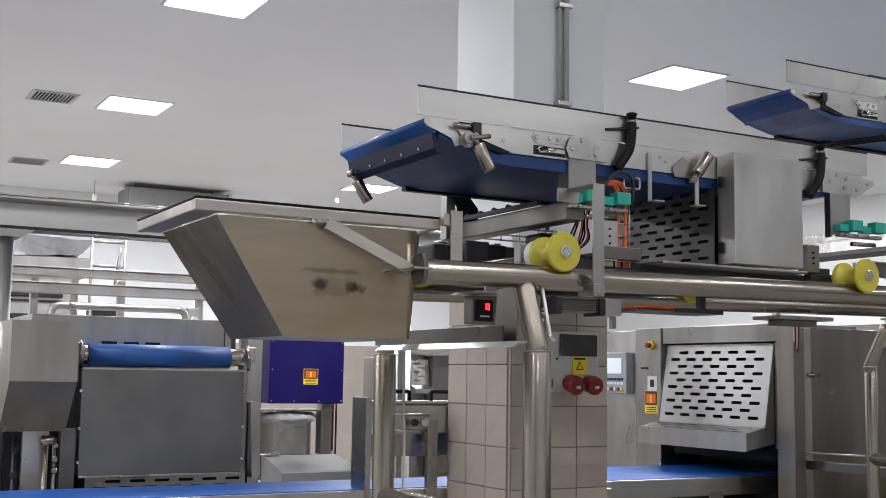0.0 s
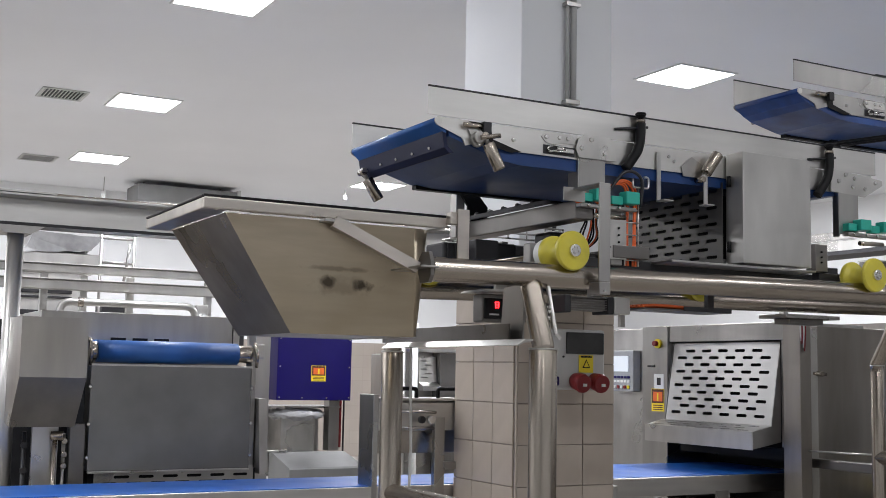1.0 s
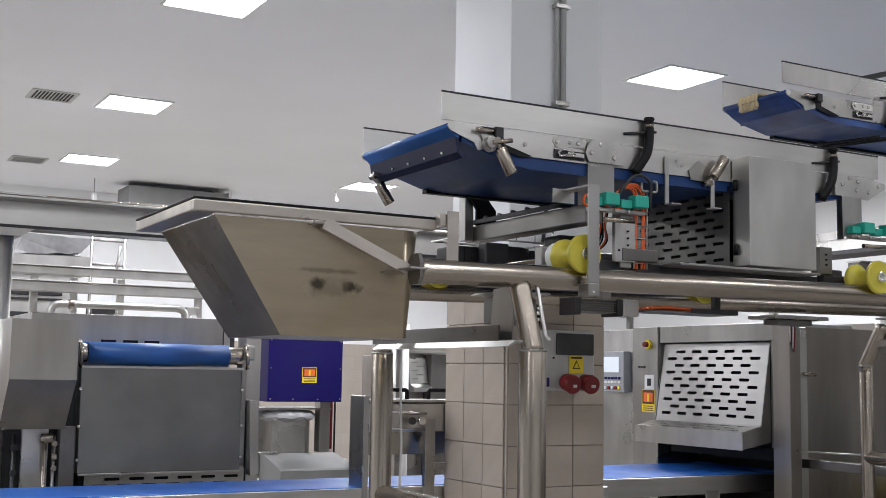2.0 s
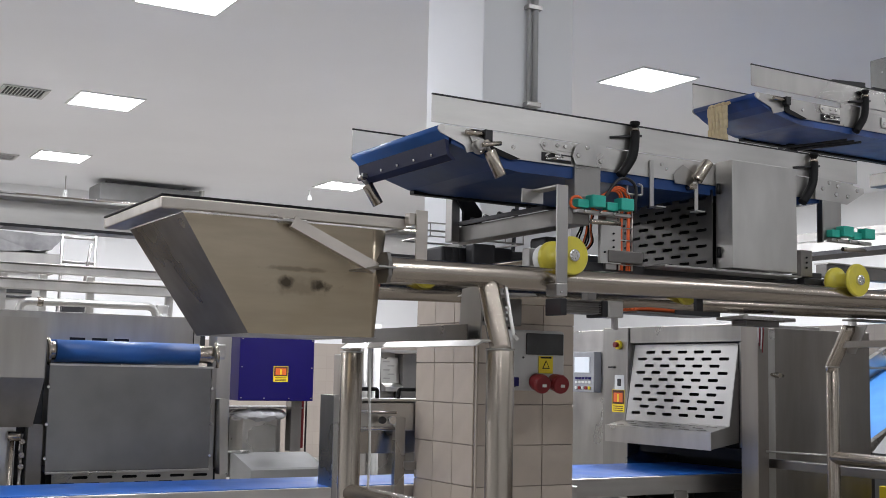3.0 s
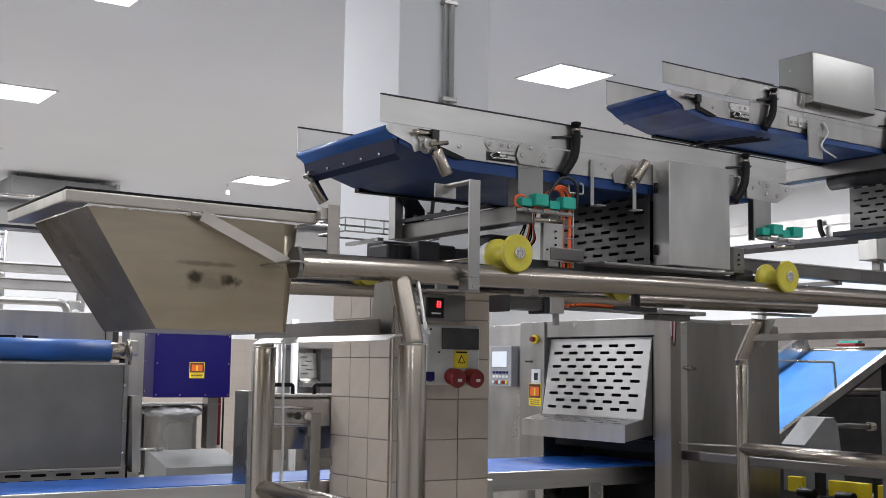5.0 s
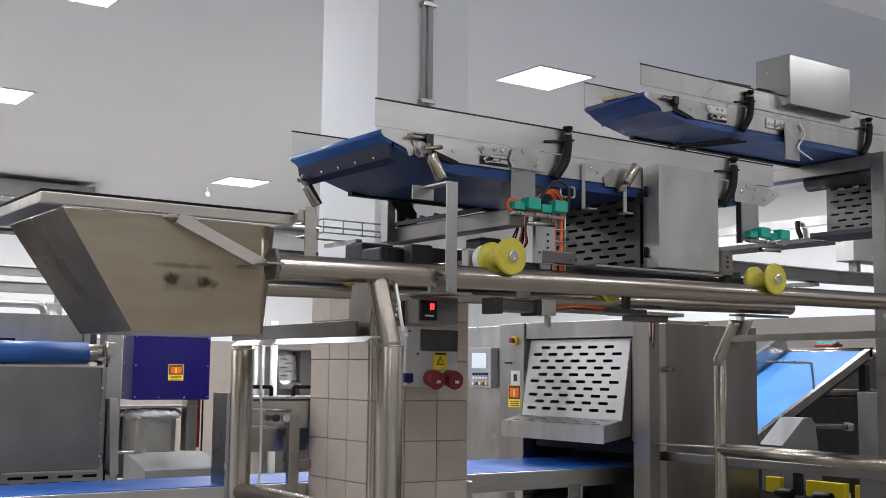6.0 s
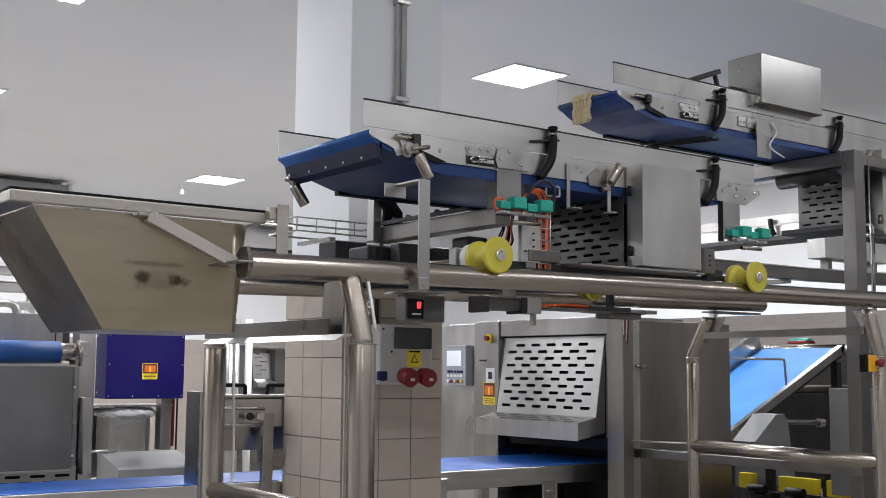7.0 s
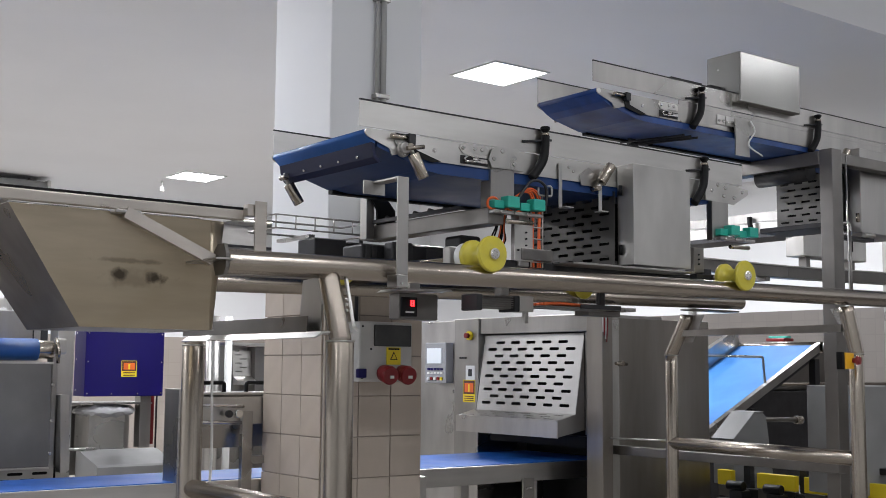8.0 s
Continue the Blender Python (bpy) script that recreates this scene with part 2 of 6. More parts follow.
def slotted(bm, w, h, rows, slot, gap, slot_h, m, thick=0.002, margin=0.03, top=0.03):
    """A sheet w wide and h high with staggered rows of slots cut through it; m lays its x along the width and its z up the height."""
    pitch = (h - 2 * top) / max(1, rows)
    step = slot + gap
    def quad(x0, x1, z0, z1):
        if x1 - x0 > 1e-5 and z1 - z0 > 1e-5:
            box(bm, x0, x1, 0, thick, z0, z1, 0, m)
    def bridge(x0, x1, mid, left, right):
        """Solid piece between two round-ended slots."""
        r = slot_h / 2
        arc = [(math.sin(k * math.pi / 6), math.cos(k * math.pi / 6)) for k in range(7)]
        out = [(x0 - r + r * u, mid + r * c) for u, c in arc] if left else [(x0, mid + r), (x0, mid - r)]
        out += [(x1 + r - r * u, mid - r * c) for u, c in arc] if right else [(x1, mid - r), (x1, mid + r)]
        had = set(bm.verts)
        prism(bm, out, "y", 0, thick)
        bmesh.ops.transform(bm, matrix=m, verts=[v for v in bm.verts if v not in had])
    quad(0, w, 0, top)
    quad(0, w, h - top, h)
    for i in range(rows):
        z0 = top + i * pitch
        mid = z0 + pitch / 2
        quad(0, w, z0, mid - slot_h / 2)
        quad(0, w, mid + slot_h / 2, z0 + pitch)
        x = margin + (step / 2 if i % 2 else 0)
        last = 0.0
        while x + slot < w - margin * 0.6:
            bridge(last, x, mid, last > 0, True)
            last = x + slot
            x += step
        bridge(last, w, mid, last > 0, False)
    return bm


def link(name, bm, material, parent=None, origin=(0, 0, 0), label=""):
    bmesh.ops.translate(bm, verts=bm.verts, vec=-Vector(origin))
    me = bpy.data.meshes.new(name)
    bm.to_mesh(me)
    bm.free()
    me.materials.append(material)
    ob = new(name, me)
    if parent is not None:
        ob.parent = parent
    if label:
        ob["label"] = label
    return ob


ORIGIN = {}


def thing(name, origin, label, category, group="", kind=""):
    e = new(name)
    e.location = origin
    ORIGIN[name_of(e)] = Vector(origin)
    return tagged(e, label, category, group, kind)


def name_of(ob):
    return ob.name


def root(ob):
    while ob.parent is not None:
        ob = ob.parent
    return ob


def part(name, bm, material, parent, label=""):
    """Links a bmesh that is drawn in world metres as one mesh under a thing or under a part of it."""
    return link(name, bm, material, parent, ORIGIN[name_of(root(parent))], label)


def bolts(parent, pts, r=0.008, axis=(0, -1, 0), h=0.006, name="bolt", material=None):
    for p in pts:
        q = Vector(p) + Vector(axis) * h
        part(name, cyl(B(), p, q, r, r * 0.8, 10), material or CHROME, parent)


# ---- the room ----
def room():
    X0, X1, Y0, Y1 = -9.0, 12.5, -9.0, 16.0
    tagged(link("floor", box(B(), X0 - 0.2, X1 + 0.2, Y0 - 0.2, Y1 + 0.2, -0.2, 0), FLOOR), "smooth beige resin floor of a bakery hall", "floor", kind="structure")
    tagged(link("ceiling", box(B(), X0, X1, STEP_Y, Y1, CEIL, CEIL + 0.8), CEILING), "flat matt white hall ceiling with recessed light panels", "ceiling", kind="structure")
    tagged(link("ceiling_high", box(B(), X0, X1, Y0, STEP_Y - 0.003, HIGH, HIGH + 0.2), CEILING), "higher white ceiling over the front aisle", "ceiling", kind="structure")
    H = HIGH + 0.4
    for name, b in (("wall_north", (X0, X1, Y1, Y1 + 0.2)), ("wall_east", (X1, X1 + 0.2, Y0, Y1 + 0.2)), ("wall_south", (X0, X1, Y0 - 0.2, Y0)), ("wall_west", (X0 - 0.2, X0, Y0, Y1 + 0.2))):
        tagged(link(name, box(B(), *b, 0, H), WALL), "plain white painted hall wall", "wall", kind="structure")
    tagged(link("wainscot_north", box(B(), X0, X1, Y1 - 0.015, Y1 - 0.001, 0, 1.8), WAINSCOT), "beige square wall tiles up to shoulder height", "wall tiles", kind="structure")
    tagged(link("wainscot_east", box(B(), X1 - 0.015, X1 - 0.001, Y0, Y1 - 0.016, 0, 2.13), WAINSCOT_GREY), "grey-brown square wall tiles up to head height", "wall tiles", kind="structure")


def ceiling_lamp(cx, cy, z, power=LAMP_W):
    e = thing("ceiling_light", (cx, cy, z), "square white recessed LED ceiling panel, switched on", "ceiling light", "ceiling light panels")
    bm = B()
    for x0, x1, y0, y1 in ((-.31, .31, -.31, -.29), (-.31, .31, .29, .31), (-.31, -.29, -.288, .288), (.29, .31, -.288, .288)):
        box(bm, cx + x0, cx + x1, cy + y0, cy + y1, z - 0.014, z - 0.002)
    part("frame", bm, WHITE_P, e)
    part("diffuser", box(B(), cx - .288, cx + .288, cy - .288, cy + .288, z - 0.010, z - 0.003), LAMP, e)
    area_lamp(cx, cy, z - 0.03, 0.56, power)
    return e


def vent(cx, cy, w=0.42):
    e = thing("ceiling_vent", (cx, cy, CEIL), "grey slatted air vent set flush in the ceiling", "vent", "ceiling vents")
    bm = B()
    for x0, x1, y0, y1 in ((-.5, .5, -.5, -.44), (-.5, .5, .44, .5), (-.5, -.44, -.44, .44), (.44, .5, -.44, .44)):
        box(bm, cx + x0 * w, cx + x1 * w, cy + y0 * w, cy + y1 * w, CEIL - 0.014, CEIL - 0.003)
    part("frame", bm, GREY_P, e)
    part("backing", box(B(), cx - .44 * w, cx + .44 * w, cy - .44 * w, cy + .44 * w, CEIL - 0.005, CEIL - 0.003), BLACK, e)
    for i in range(12):
        x = cx - 0.42 * w + 0.84 * w * i / 11
        part("slat", box(B(), x - 0.004, x + 0.004, cy - .44 * w, cy + .44 * w, CEIL - 0.013, CEIL - 0.006), GREY_P, e)


def column():
    c = thing("column", (3.035, 4.02, 0), "square white pillar, beige tiles up to shoulder height", "column", kind="structure")
    part("core", box(B(), 2.755, 3.315, 3.735, 4.305, 0, HIGH + 0.3, 0.006), WALL, c)
    part("mortar_bed", box(B(), 2.747, 3.323, 3.727, 4.313, 0, 1.806), GROUT, c)
    part("corner_trim", box(B(), 2.739, 2.748, 3.719, 3.728, 0, 1.80, 0.003), TILE, c)
    s, sw, g = 0.196, 0.189, 0.2
    mx, my = None, None
    o = ORIGIN["column"]
    for i in range(3):
        for k in range(9):
            for side in ("y", "x"):
                shared = mx if side == "x" else my
                if shared is None:
                    bm = B()
                    if side == "x":
                        box(bm, -0.004, 0.004, -sw / 2, sw / 2, -s / 2, s / 2, 0.002)
                    else:
                        box(bm, -sw / 2, sw / 2, -0.004, 0.004, -s / 2, s / 2, 0.002)
                    ob = link("tile", bm, TILE, c)
                    if side == "x":
                        mx = ob.data
                    else:
                        my = ob.data
                else:
                    ob = new("tile", shared)
                    ob.parent = c
                z = 0.109 + k * g
                jit = random.uniform(-0.0006, 0.0006)
                if side == "x":
                    ob.location = Vector((2.743 + jit, 3.745 + 0.0985 + i * 0.193, z)) - o
                else:
                    ob.location = Vector((2.745 + 0.0985 + i * 0.193, 3.723 + jit, z)) - o
    e = thing("conduit", (3.01, 3.70, 2.65), "thin grey steel conduit pipe clamped to the pillar", "pipe")
    part("pipe", cyl(B(), (3.05, 3.705, 2.70), (3.05, 3.705, HIGH), 0.016), GREY_P, e)
    part("pipe", cyl(B(), (3.015, 3.71, 2.70), (3.015, 3.71, HIGH), 0.010), GREY_P, e)
    for z in (2.73, 3.24, 3.75):
        part("clamp", box(B(), 2.995, 3.08, 3.685, 3.73, z - 0.012, z + 0.012, 0.003), STEEL, e)


def socket_box():
    e = thing("socket_box", (3.02, 3.66, 1.28), "grey power distribution box with two red sockets on the pillar", "socket box")
    part("body", box(B(), 2.86, 3.18, 3.60, 3.735, 1.28, 1.575, 0.012), GREY_P, e)
    part("cover", box(B(), 2.945, 3.165, 3.588, 3.602, 1.455, 1.56, 0.004), GLASSY, e, "smoked breaker window")
    t = part("warning_sign", box(B(), 3.02, 3.105, 3.595, 3.599, 1.365, 1.450, 0.001), YELLOW_P, e, "yellow triangle warning sticker")
    bm = prism(B(), [(3.04, 1.388), (3.085, 1.388), (3.0625, 1.430)], "y", 3.5935, 3.5955)
    part("triangle", bm, BLACK, t)
    bm = prism(B(), [(3.047, 1.392), (3.078, 1.392), (3.0625, 1.421)], "y", 3.5925, 3.5937)
    part("triangle_field", bm, YELLOW_P, t)
    part("print_bar", box(B(), 3.03, 3.095, 3.5935, 3.5955, 1.438, 1.446), BLACK, t)
    for x in (3.005, 3.115):
        s = part("socket", cyl(B(), (x, 3.605, 1.325), (x, 3.545, 1.315), 0.040, 0.046, 20, 0.004), RED, e, "red round power socket")
        part("flap", cyl(B(), (x, 3.548, 1.313), (x, 3.53, 1.310), 0.047, 0.043, 20, 0.004), RED, s)
        part("rating_label", box(B(), x - 0.008, x + 0.014, 3.526, 3.531, 1.298, 1.312), WHITE_P, s)
    part("side_socket", box(B(), 2.848, 2.90, 3.585, 3.61, 1.30, 1.345, 0.006), NAVY, e, "blue socket")
    bolts(e, [(2.88, 3.601, 1.55), (2.88, 3.601, 1.30), (2.93, 3.601, 1.44)], 0.006, material=DARK)
    part("supply_cable", tube(B(), arc_pts([(2.90, 3.69, 1.57), (2.90, 3.69, 1.75), (2.95, 3.70, 2.2)], 0.05), 0.010), DARK, e)


# ---- gantry with two rails ----
RZ, RR = 1.668, 0.038
NEAR_Y, FAR_Y = 2.02, 2.99


def gantry():
    e = thing("rail_gantry", (3.0, 2.5, 0), "stainless pipe gantry with two round rails on bent legs", "gantry")
    for y in (NEAR_Y, FAR_Y):
        r = part("rail", cyl(B(), (1.34 if y < 2.5 else 1.60, y, RZ + (-0.004 if y < 2.5 else 0.006)), (4.83 if y < 2.5 else 4.98, y, RZ + (0.030 if y < 2.5 else 0.058)), RR, None, 32, 0.004), PIPE, e, "round polished rail pipe")
        xf = 1.325 if y < 2.5 else 1.59
        part("end_flange", prism(B(), [(y + 0.85 * u, RZ + 0.85 * v) for u, v in ((-0.03, -0.055), (0.03, -0.055), (0.048, -0.02), (0.048, 0.03), (0.02, 0.055), (-0.03, 0.055), (-0.048, 0.02), (-0.048, -0.03))], "x", xf, xf + 0.012), STEEL_D, r)
    legs = ((1.708, NEAR_Y, -1), (1.735, FAR_Y, 1), (4.60, FAR_Y + 0.06, 1), (4.52, NEAR_Y, -1))
    for x, y, s in legs:
        yb = y + s * (0.11 if x > 3 and s > 0 else 0.075 if s < 0 and x < 3 else 0.045 if x > 3 else 0.06)
        g = part("leg", tube(B(), [(x, y, RZ - 0.02), (x, y + s * 0.003, RZ - 0.045), (x, yb, 1.44), (x, yb, 1.40)], 0.034, 24), PIPE, e, "bent upper leg pipe")
        thick = 0.034 if x > 3 else 0.044 if s < 0 else 0.043
        part("sleeve", cyl(B(), (x, yb, 1.43), (x, yb, 0.02), thick, None, 28, 0.004), PIPE, g, "thicker lower leg pipe")
        part("weld_ring", cyl(B(), (x, yb, 1.428), (x, yb, 1.434), thick + 0.0025, None, 28, 0.002), STEEL, g)
        part("foot_plate", cyl(B(), (x, yb, 0.02), (x, yb, 0.0), 0.08, None, 20, 0.004), STEEL, g)
        if x < 3 and s < 0:
            part("gusset", prism(B(), [(y + 0.055, 1.645), (y + 0.13, 1.645), (y + 0.02, 1.47), (y - 0.01, 1.48)], "x", x + 0.028, x + 0.034), STEEL, g)
            bolts(g, [(x + 0.034, y + 0.03, 1.53), (x + 0.034, y + 0.035, 1.55)], 0.005, (1, 0, 0))
            part("splice_strip", tube(B(), [(x + 0.058, y - 0.01, 1.635), (x + 0.062, y - 0.055, 1.48), (x + 0.075, y - 0.06, 1.465)], 0.005, 4, True), PALE, g)
            bolts(g, [(x + 0.05, y - 0.03, z) for z in (1.53, 1.55, 1.565)], 0.006, (0, -1, 0))
            part("gusset", prism(B(), [(y + 0.02, 1.64), (y + 0.145, 1.632), (y + 0.16, 1.515), (y + 0.62, 1.515), (y + 0.62, 1.463), (y + 0.03, 1.463)], "x", x - 0.010, x - 0.004), STEEL, g)
        if x > 3:
            part("gusset", prism(B(), [(y + s * 0.02, 1.645), (y - s * 0.10, 1.645), (y - s * 0.02, 1.50), (y + s * 0.03, 1.50)], "x", x + 0.02, x + 0.026), STEEL, g)
    # cross members
    x = 1.72
    c = part("cross_angle", box(B(), x - 0.075, x + 0.035, 1.95, 2.895, 1.455, 1.461), PALE, e, "folded steel cross angle")
    part("web", box(B(), x - 0.055, x - 0.049, 2.08, 3.0, 1.462, 1.512), STEEL_D, c)
    part("edge", prism(B(), [(x - 0.108, 1.441), (x - 0.102, 1.439), (x - 0.070, 1.4545), (x - 0.076, 1.4605)], "y", 1.945, 2.90), PALE, c)
    part("foot_pipe", tube(B(), [(1.735, 3.05, 0.885), (1.725, 1.96, 0.885)], 0.035, 20), PIPE, e)
    part("cross_bar", tube(B(), [(4.60, 3.10, 1.548), (4.525, 2.04, 1.552)], 0.017, 4, True), DOOR, e, "flat brownish cross bar")
    part("foot_pipe", tube(B(), [(4.60, 3.16, 0.96), (4.52, 1.975, 0.955)], 0.034, 20), PIPE, e)
    part("tie_rod", tube(B(), [(4.60, 3.18, 0.97), (4.98, 4.02, 0.93)], 0.006, 8), PALE, e)
    # stop bracket on the near rail
    k = part("stop_bracket", box(B(), 1.908, 1.952, 1.928, 1.934, 1.652, 1.972, 0.001), STEEL, e, "upright flat steel stop bar")
    part("stop_foot", box(B(), 1.908, 1.952, 1.926, 1.9845, 1.610, 1.651, 0.003), STEEL, k)
    part("top_fold", box(B(), 1.908, 1.952, 1.9345, 2.075, 1.966, 1.972), STEEL, k)
    part("end_tab", box(B(), 1.872, 1.957, 2.0755, 2.081, 1.928, 1.974), STEEL, k)
    bolts(k, [(1.925, 1.926, 1.622)], 0.004)
    # white hose beside the far leg
    part("hose", tube(B(), arc_pts([(1.80, 3.02, 1.46), (1.803, 3.02, 1.25), (1.81, 3.02, 1.05), (1.795, 3.02, 0.6), (1.80, 3.02, 0.02)], 0.06), 0.0055, 8), WHITE_P, e)
    # plates under the far rail, stop button
    part("clamp_plate", box(B(), 3.70, 4.05, 2.90, 3.08, 1.638, 1.656, 0.002), STEEL, e)
    part("clamp_bar", box(B(), 3.76, 3.98, 2.94, 3.04, 1.612, 1.637, 0.003), STEEL_D, e)
    part("end_plate", box(B(), 4.55, 4.92, 2.95, 3.05, 1.668, 1.677, 0.002), STEEL_D, e)
    b = part("stop_button", box(B(), 4.335, 4.40, 1.905, 1.945, 1.362, 1.435, 0.005), AMBER, e, "yellow emergency stop box with red button")
    part("mount", box(B(), 4.312, 4.3345, 1.91, 1.94, 1.36, 1.438, 0.003), BLACK, b)
    part("arm", box(B(), 4.37, 4.47, 1.9455, 1.955, 1.38, 1.42, 0.002), STEEL, b)
    part("button_neck", cyl(B(), (4.388, 1.905, 1.40), (4.392, 1.89, 1.40), 0.012, None, 14), RED, b)
    part("button_head", cyl(B(), (4.392, 1.89, 1.40), (4.396, 1.873, 1.40), 0.021, 0.017, 18, 0.003), RED, b)


def under_shuttle(e):
    """Drive motor and control box that hang under the shuttle between the rails."""
    m = part("drive_motor", box(B(), 2.26, 2.42, 2.31, 2.38, 1.582, 1.630, 0.008), STEEL_D, e, "grey ribbed geared drive motor")
    for i in range(6):
        z = 1.585 + i * 0.0085
        part("cooling_fin", box(B(), 2.262, 2.418, 2.300, 2.3095, z, z + 0.003), STEEL_D, m)
    for x in (2.232, 2.4205):
        part("motor_flange", box(B(), x, x + 0.027, 2.295, 2.395, 1.572, 1.635, 0.004), DARK, m)
    part("terminal_box", box(B(), 2.452, 2.525, 2.30, 2.39, 1.574, 1.636, 0.005), PALE, m)
    part("terminal_post", box(B(), 2.505, 2.522, 2.33, 2.35, 1.53, 1.5735), STEEL, m)
    part("motor_hanger", box(B(), 2.38, 2.42, 2.33, 2.37, 1.636, 1.73, 0.002), STEEL, m)
    u = part("cable_tray", box(B(), 2.545, 2.96, 2.25, 2.40, 1.594, 1.600), STEEL_D, e)
    part("tray_side", box(B(), 2.73, 2.96, 2.246, 2.25, 1.594, 1.612), DARK, u)
    part("tray_hanger", box(B(), 2.90, 2.93, 2.31, 2.33, 1.6005, 1.727), DARK, u)
    for i in range(4):
        part("cable", tube(B(), smooth_pts([(2.55, 2.27 + i * 0.025, 1.607), (2.64, 2.275 + i * 0.018, 1.612), (2.79, 2.28 + i * 0.022, 1.609), (2.95, 2.27 + i * 0.025, 1.607)]), 0.006, 8), ORANGE, u)
    c = part("control_box", box(B(), 2.035, 2.225, 2.532, 2.60, 1.537, 1.640, 0.006), STEEL_D, e, "steel control box with a red digital display")
    part("box_hanger", box(B(), 2.12, 2.17, 2.58, 2.594, 1.657, 1.735), STEEL, c)
    part("canopy", prism(B(), [(1.99, 1.642), (2.25, 1.650), (2.24, 1.658), (2.01, 1.652)], "y", 2.47, 2.62), PALE, c)
    d = part("display", box(B(), 2.040, 2.116, 2.520, 2.531, 1.548, 1.624, 0.004), BLACK, c, "black display with red digits")
    bm = B()
    x = 2.082
    for z in (1.588, 1.598, 1.608):
        box(bm, x, x + 0.016, 2.517, 2.5195, z, z + 0.0032)
    box(bm, x + 0.0125, x + 0.016, 2.517, 2.5195, 1.5885, 1.6105)
    box(bm, x, x + 0.0032, 2.517, 2.5195, 1.5885, 1.6105)
    part("digit", bm, DISPLAY, d)
    part("print_bar", box(B(), 2.058, 2.098, 2.517, 2.5195, 1.562, 1.568), GREY_P, d)


def tub():
    e = thing("hopper_tub", (1.1, 2.4, 1.46), "worn stainless dough hopper with one slanted end and grease stains", "hopper")
    zt, zb = 1.80, 1.462
    A = [(0.735, 2.14, zt), (1.425, 2.14, zt), (1.425, 2.685, zt), (0.735, 2.685, zt)]
    C = [(0.975, 2.21, zb), (1.405, 2.21, zb), (1.405, 2.685, zb), (0.975, 2.685, zb)]
    def sheet(a, b, c, d, name, m):
        bm = B()
        vs = [bm.verts.new(p) for p in (a, b, c, d)]
        bm.faces.new(vs)
        cx = sum((Vector(p) for p in A + C), Vector()) / 8
        bm.normal_update()
        f = list(bm.faces)[0]
        if f.normal.dot(f.calc_center_median() - cx) < 0:
            bmesh.ops.reverse_faces(bm, faces=[f])
        bm.normal_update()
        bmesh.ops.solidify(bm, geom=list(bm.faces), thickness=0.003)
        part(name, bm, m, e)
    ra, rc = 0.075, 0.015
    near_a, near_c = (A[1][0] - ra, A[1][1], zt), (C[1][0] - rc, C[1][1], zb)
    end_a, end_c = (A[1][0], A[1][1] + ra, zt), (C[1][0], C[1][1] + rc, zb)
    sheet(A[0], near_a, near_c, C[0], "side_sheet", TUB_NEAR)
    sheet(A[3], A[2], C[2], C[3], "side_sheet", TUB)
    sheet(A[0], A[3], C[3], C[0], "slanted_end", TUB_END_SHADED)
    sheet(end_a, A[2], C[2], end_c, "end_sheet", TUB)
    sheet(C[0], C[1], C[2], C[3], "bottom_sheet", STEEL)
    # the sheet rolls round the near corner, wide at the rim and tight at the bottom
    bm = B()
    rows = []
    for i in range(9):
        t = i * math.pi / 16
        rows.append([bm.verts.new((A[1][0] - ra + ra * math.sin(t), A[1][1] + ra - ra * math.cos(t), zt)), bm.verts.new((C[1][0] - rc + rc * math.sin(t), C[1][1] + rc - rc * math.cos(t), zb))])
    for p, q in zip(rows, rows[1:]):
        bm.faces.new((p[0], p[1], q[1], q[0])).smooth = True
    bm.normal_update()
    bmesh.ops.solidify(bm, geom=list(bm.faces), thickness=0.003)
    part("corner_sheet", bm, TUB, e)
    x0, x1, y0, y1 = 0.66, 1.447, 2.10, 2.73
    z0, z1 = 1.803, 1.836
    r = part("rim", box(B(), x0, x1, y0, y0 + 0.02, z0, z1, 0.004), RIM, e, "folded rim")
    part("rim", box(B(), x0, x1, y1 - 0.02, y1, z0, z1, 0.004), RIM, e)
    part("rim", box(B(), x0, x0 + 0.075, y0 + 0.0205, y1 - 0.0205, z0, z1, 0.004), RIM, e)
    part("rim", box(B(), x1 - 0.02, x1, y0 + 0.0205, y1 - 0.0205, z0, z1, 0.004), STEEL, e)
    bm = B()
    box(bm, x0 - 0.002, x1 + 0.01, y0 - 0.002, y0 + 0.012, z1 + 0.001, z1 + 0.008, 0.003)
    box(bm, x0 - 0.002, x0 + 0.012, y0 + 0.0125, y1 + 0.002, z1 + 0.001, z1 + 0.008, 0.003)
    part("edge_seal", bm, BLACK, r, "black rubber edge seal")
    # brace from the rim to the rail end
    s = part("brace", tube(B(), [(1.06, 2.105, 1.795), (1.32, 2.06, 1.668)], 0.017, 4, True), RIM, e, "slanted square brace")
    part("brace_pad", box(B(), 1.025, 1.105, 2.09, 2.135, 1.792, 1.802, 0.002), STEEL, s)
    part("tab", box(B(), 1.285, 1.345, 1.965, 2.17, 1.664, 1.670, 0.001), STEEL, e)
    # upright bar on the rail that holds the rim's end
    t = part("post", box(B(), 1.462, 1.497, 2.06, 2.066, 1.70, 1.862, 0.001), RIM, e, "flat upright holding bar")
    part("post_fold", box(B(), 1.497, 1.503, 2.06, 2.10, 1.70, 1.862, 0.001), RIM, t)
    part("arm", box(B(), 1.44, 1.496, 2.068, 2.10, 1.815, 1.852, 0.002), RIM, t)
    return e


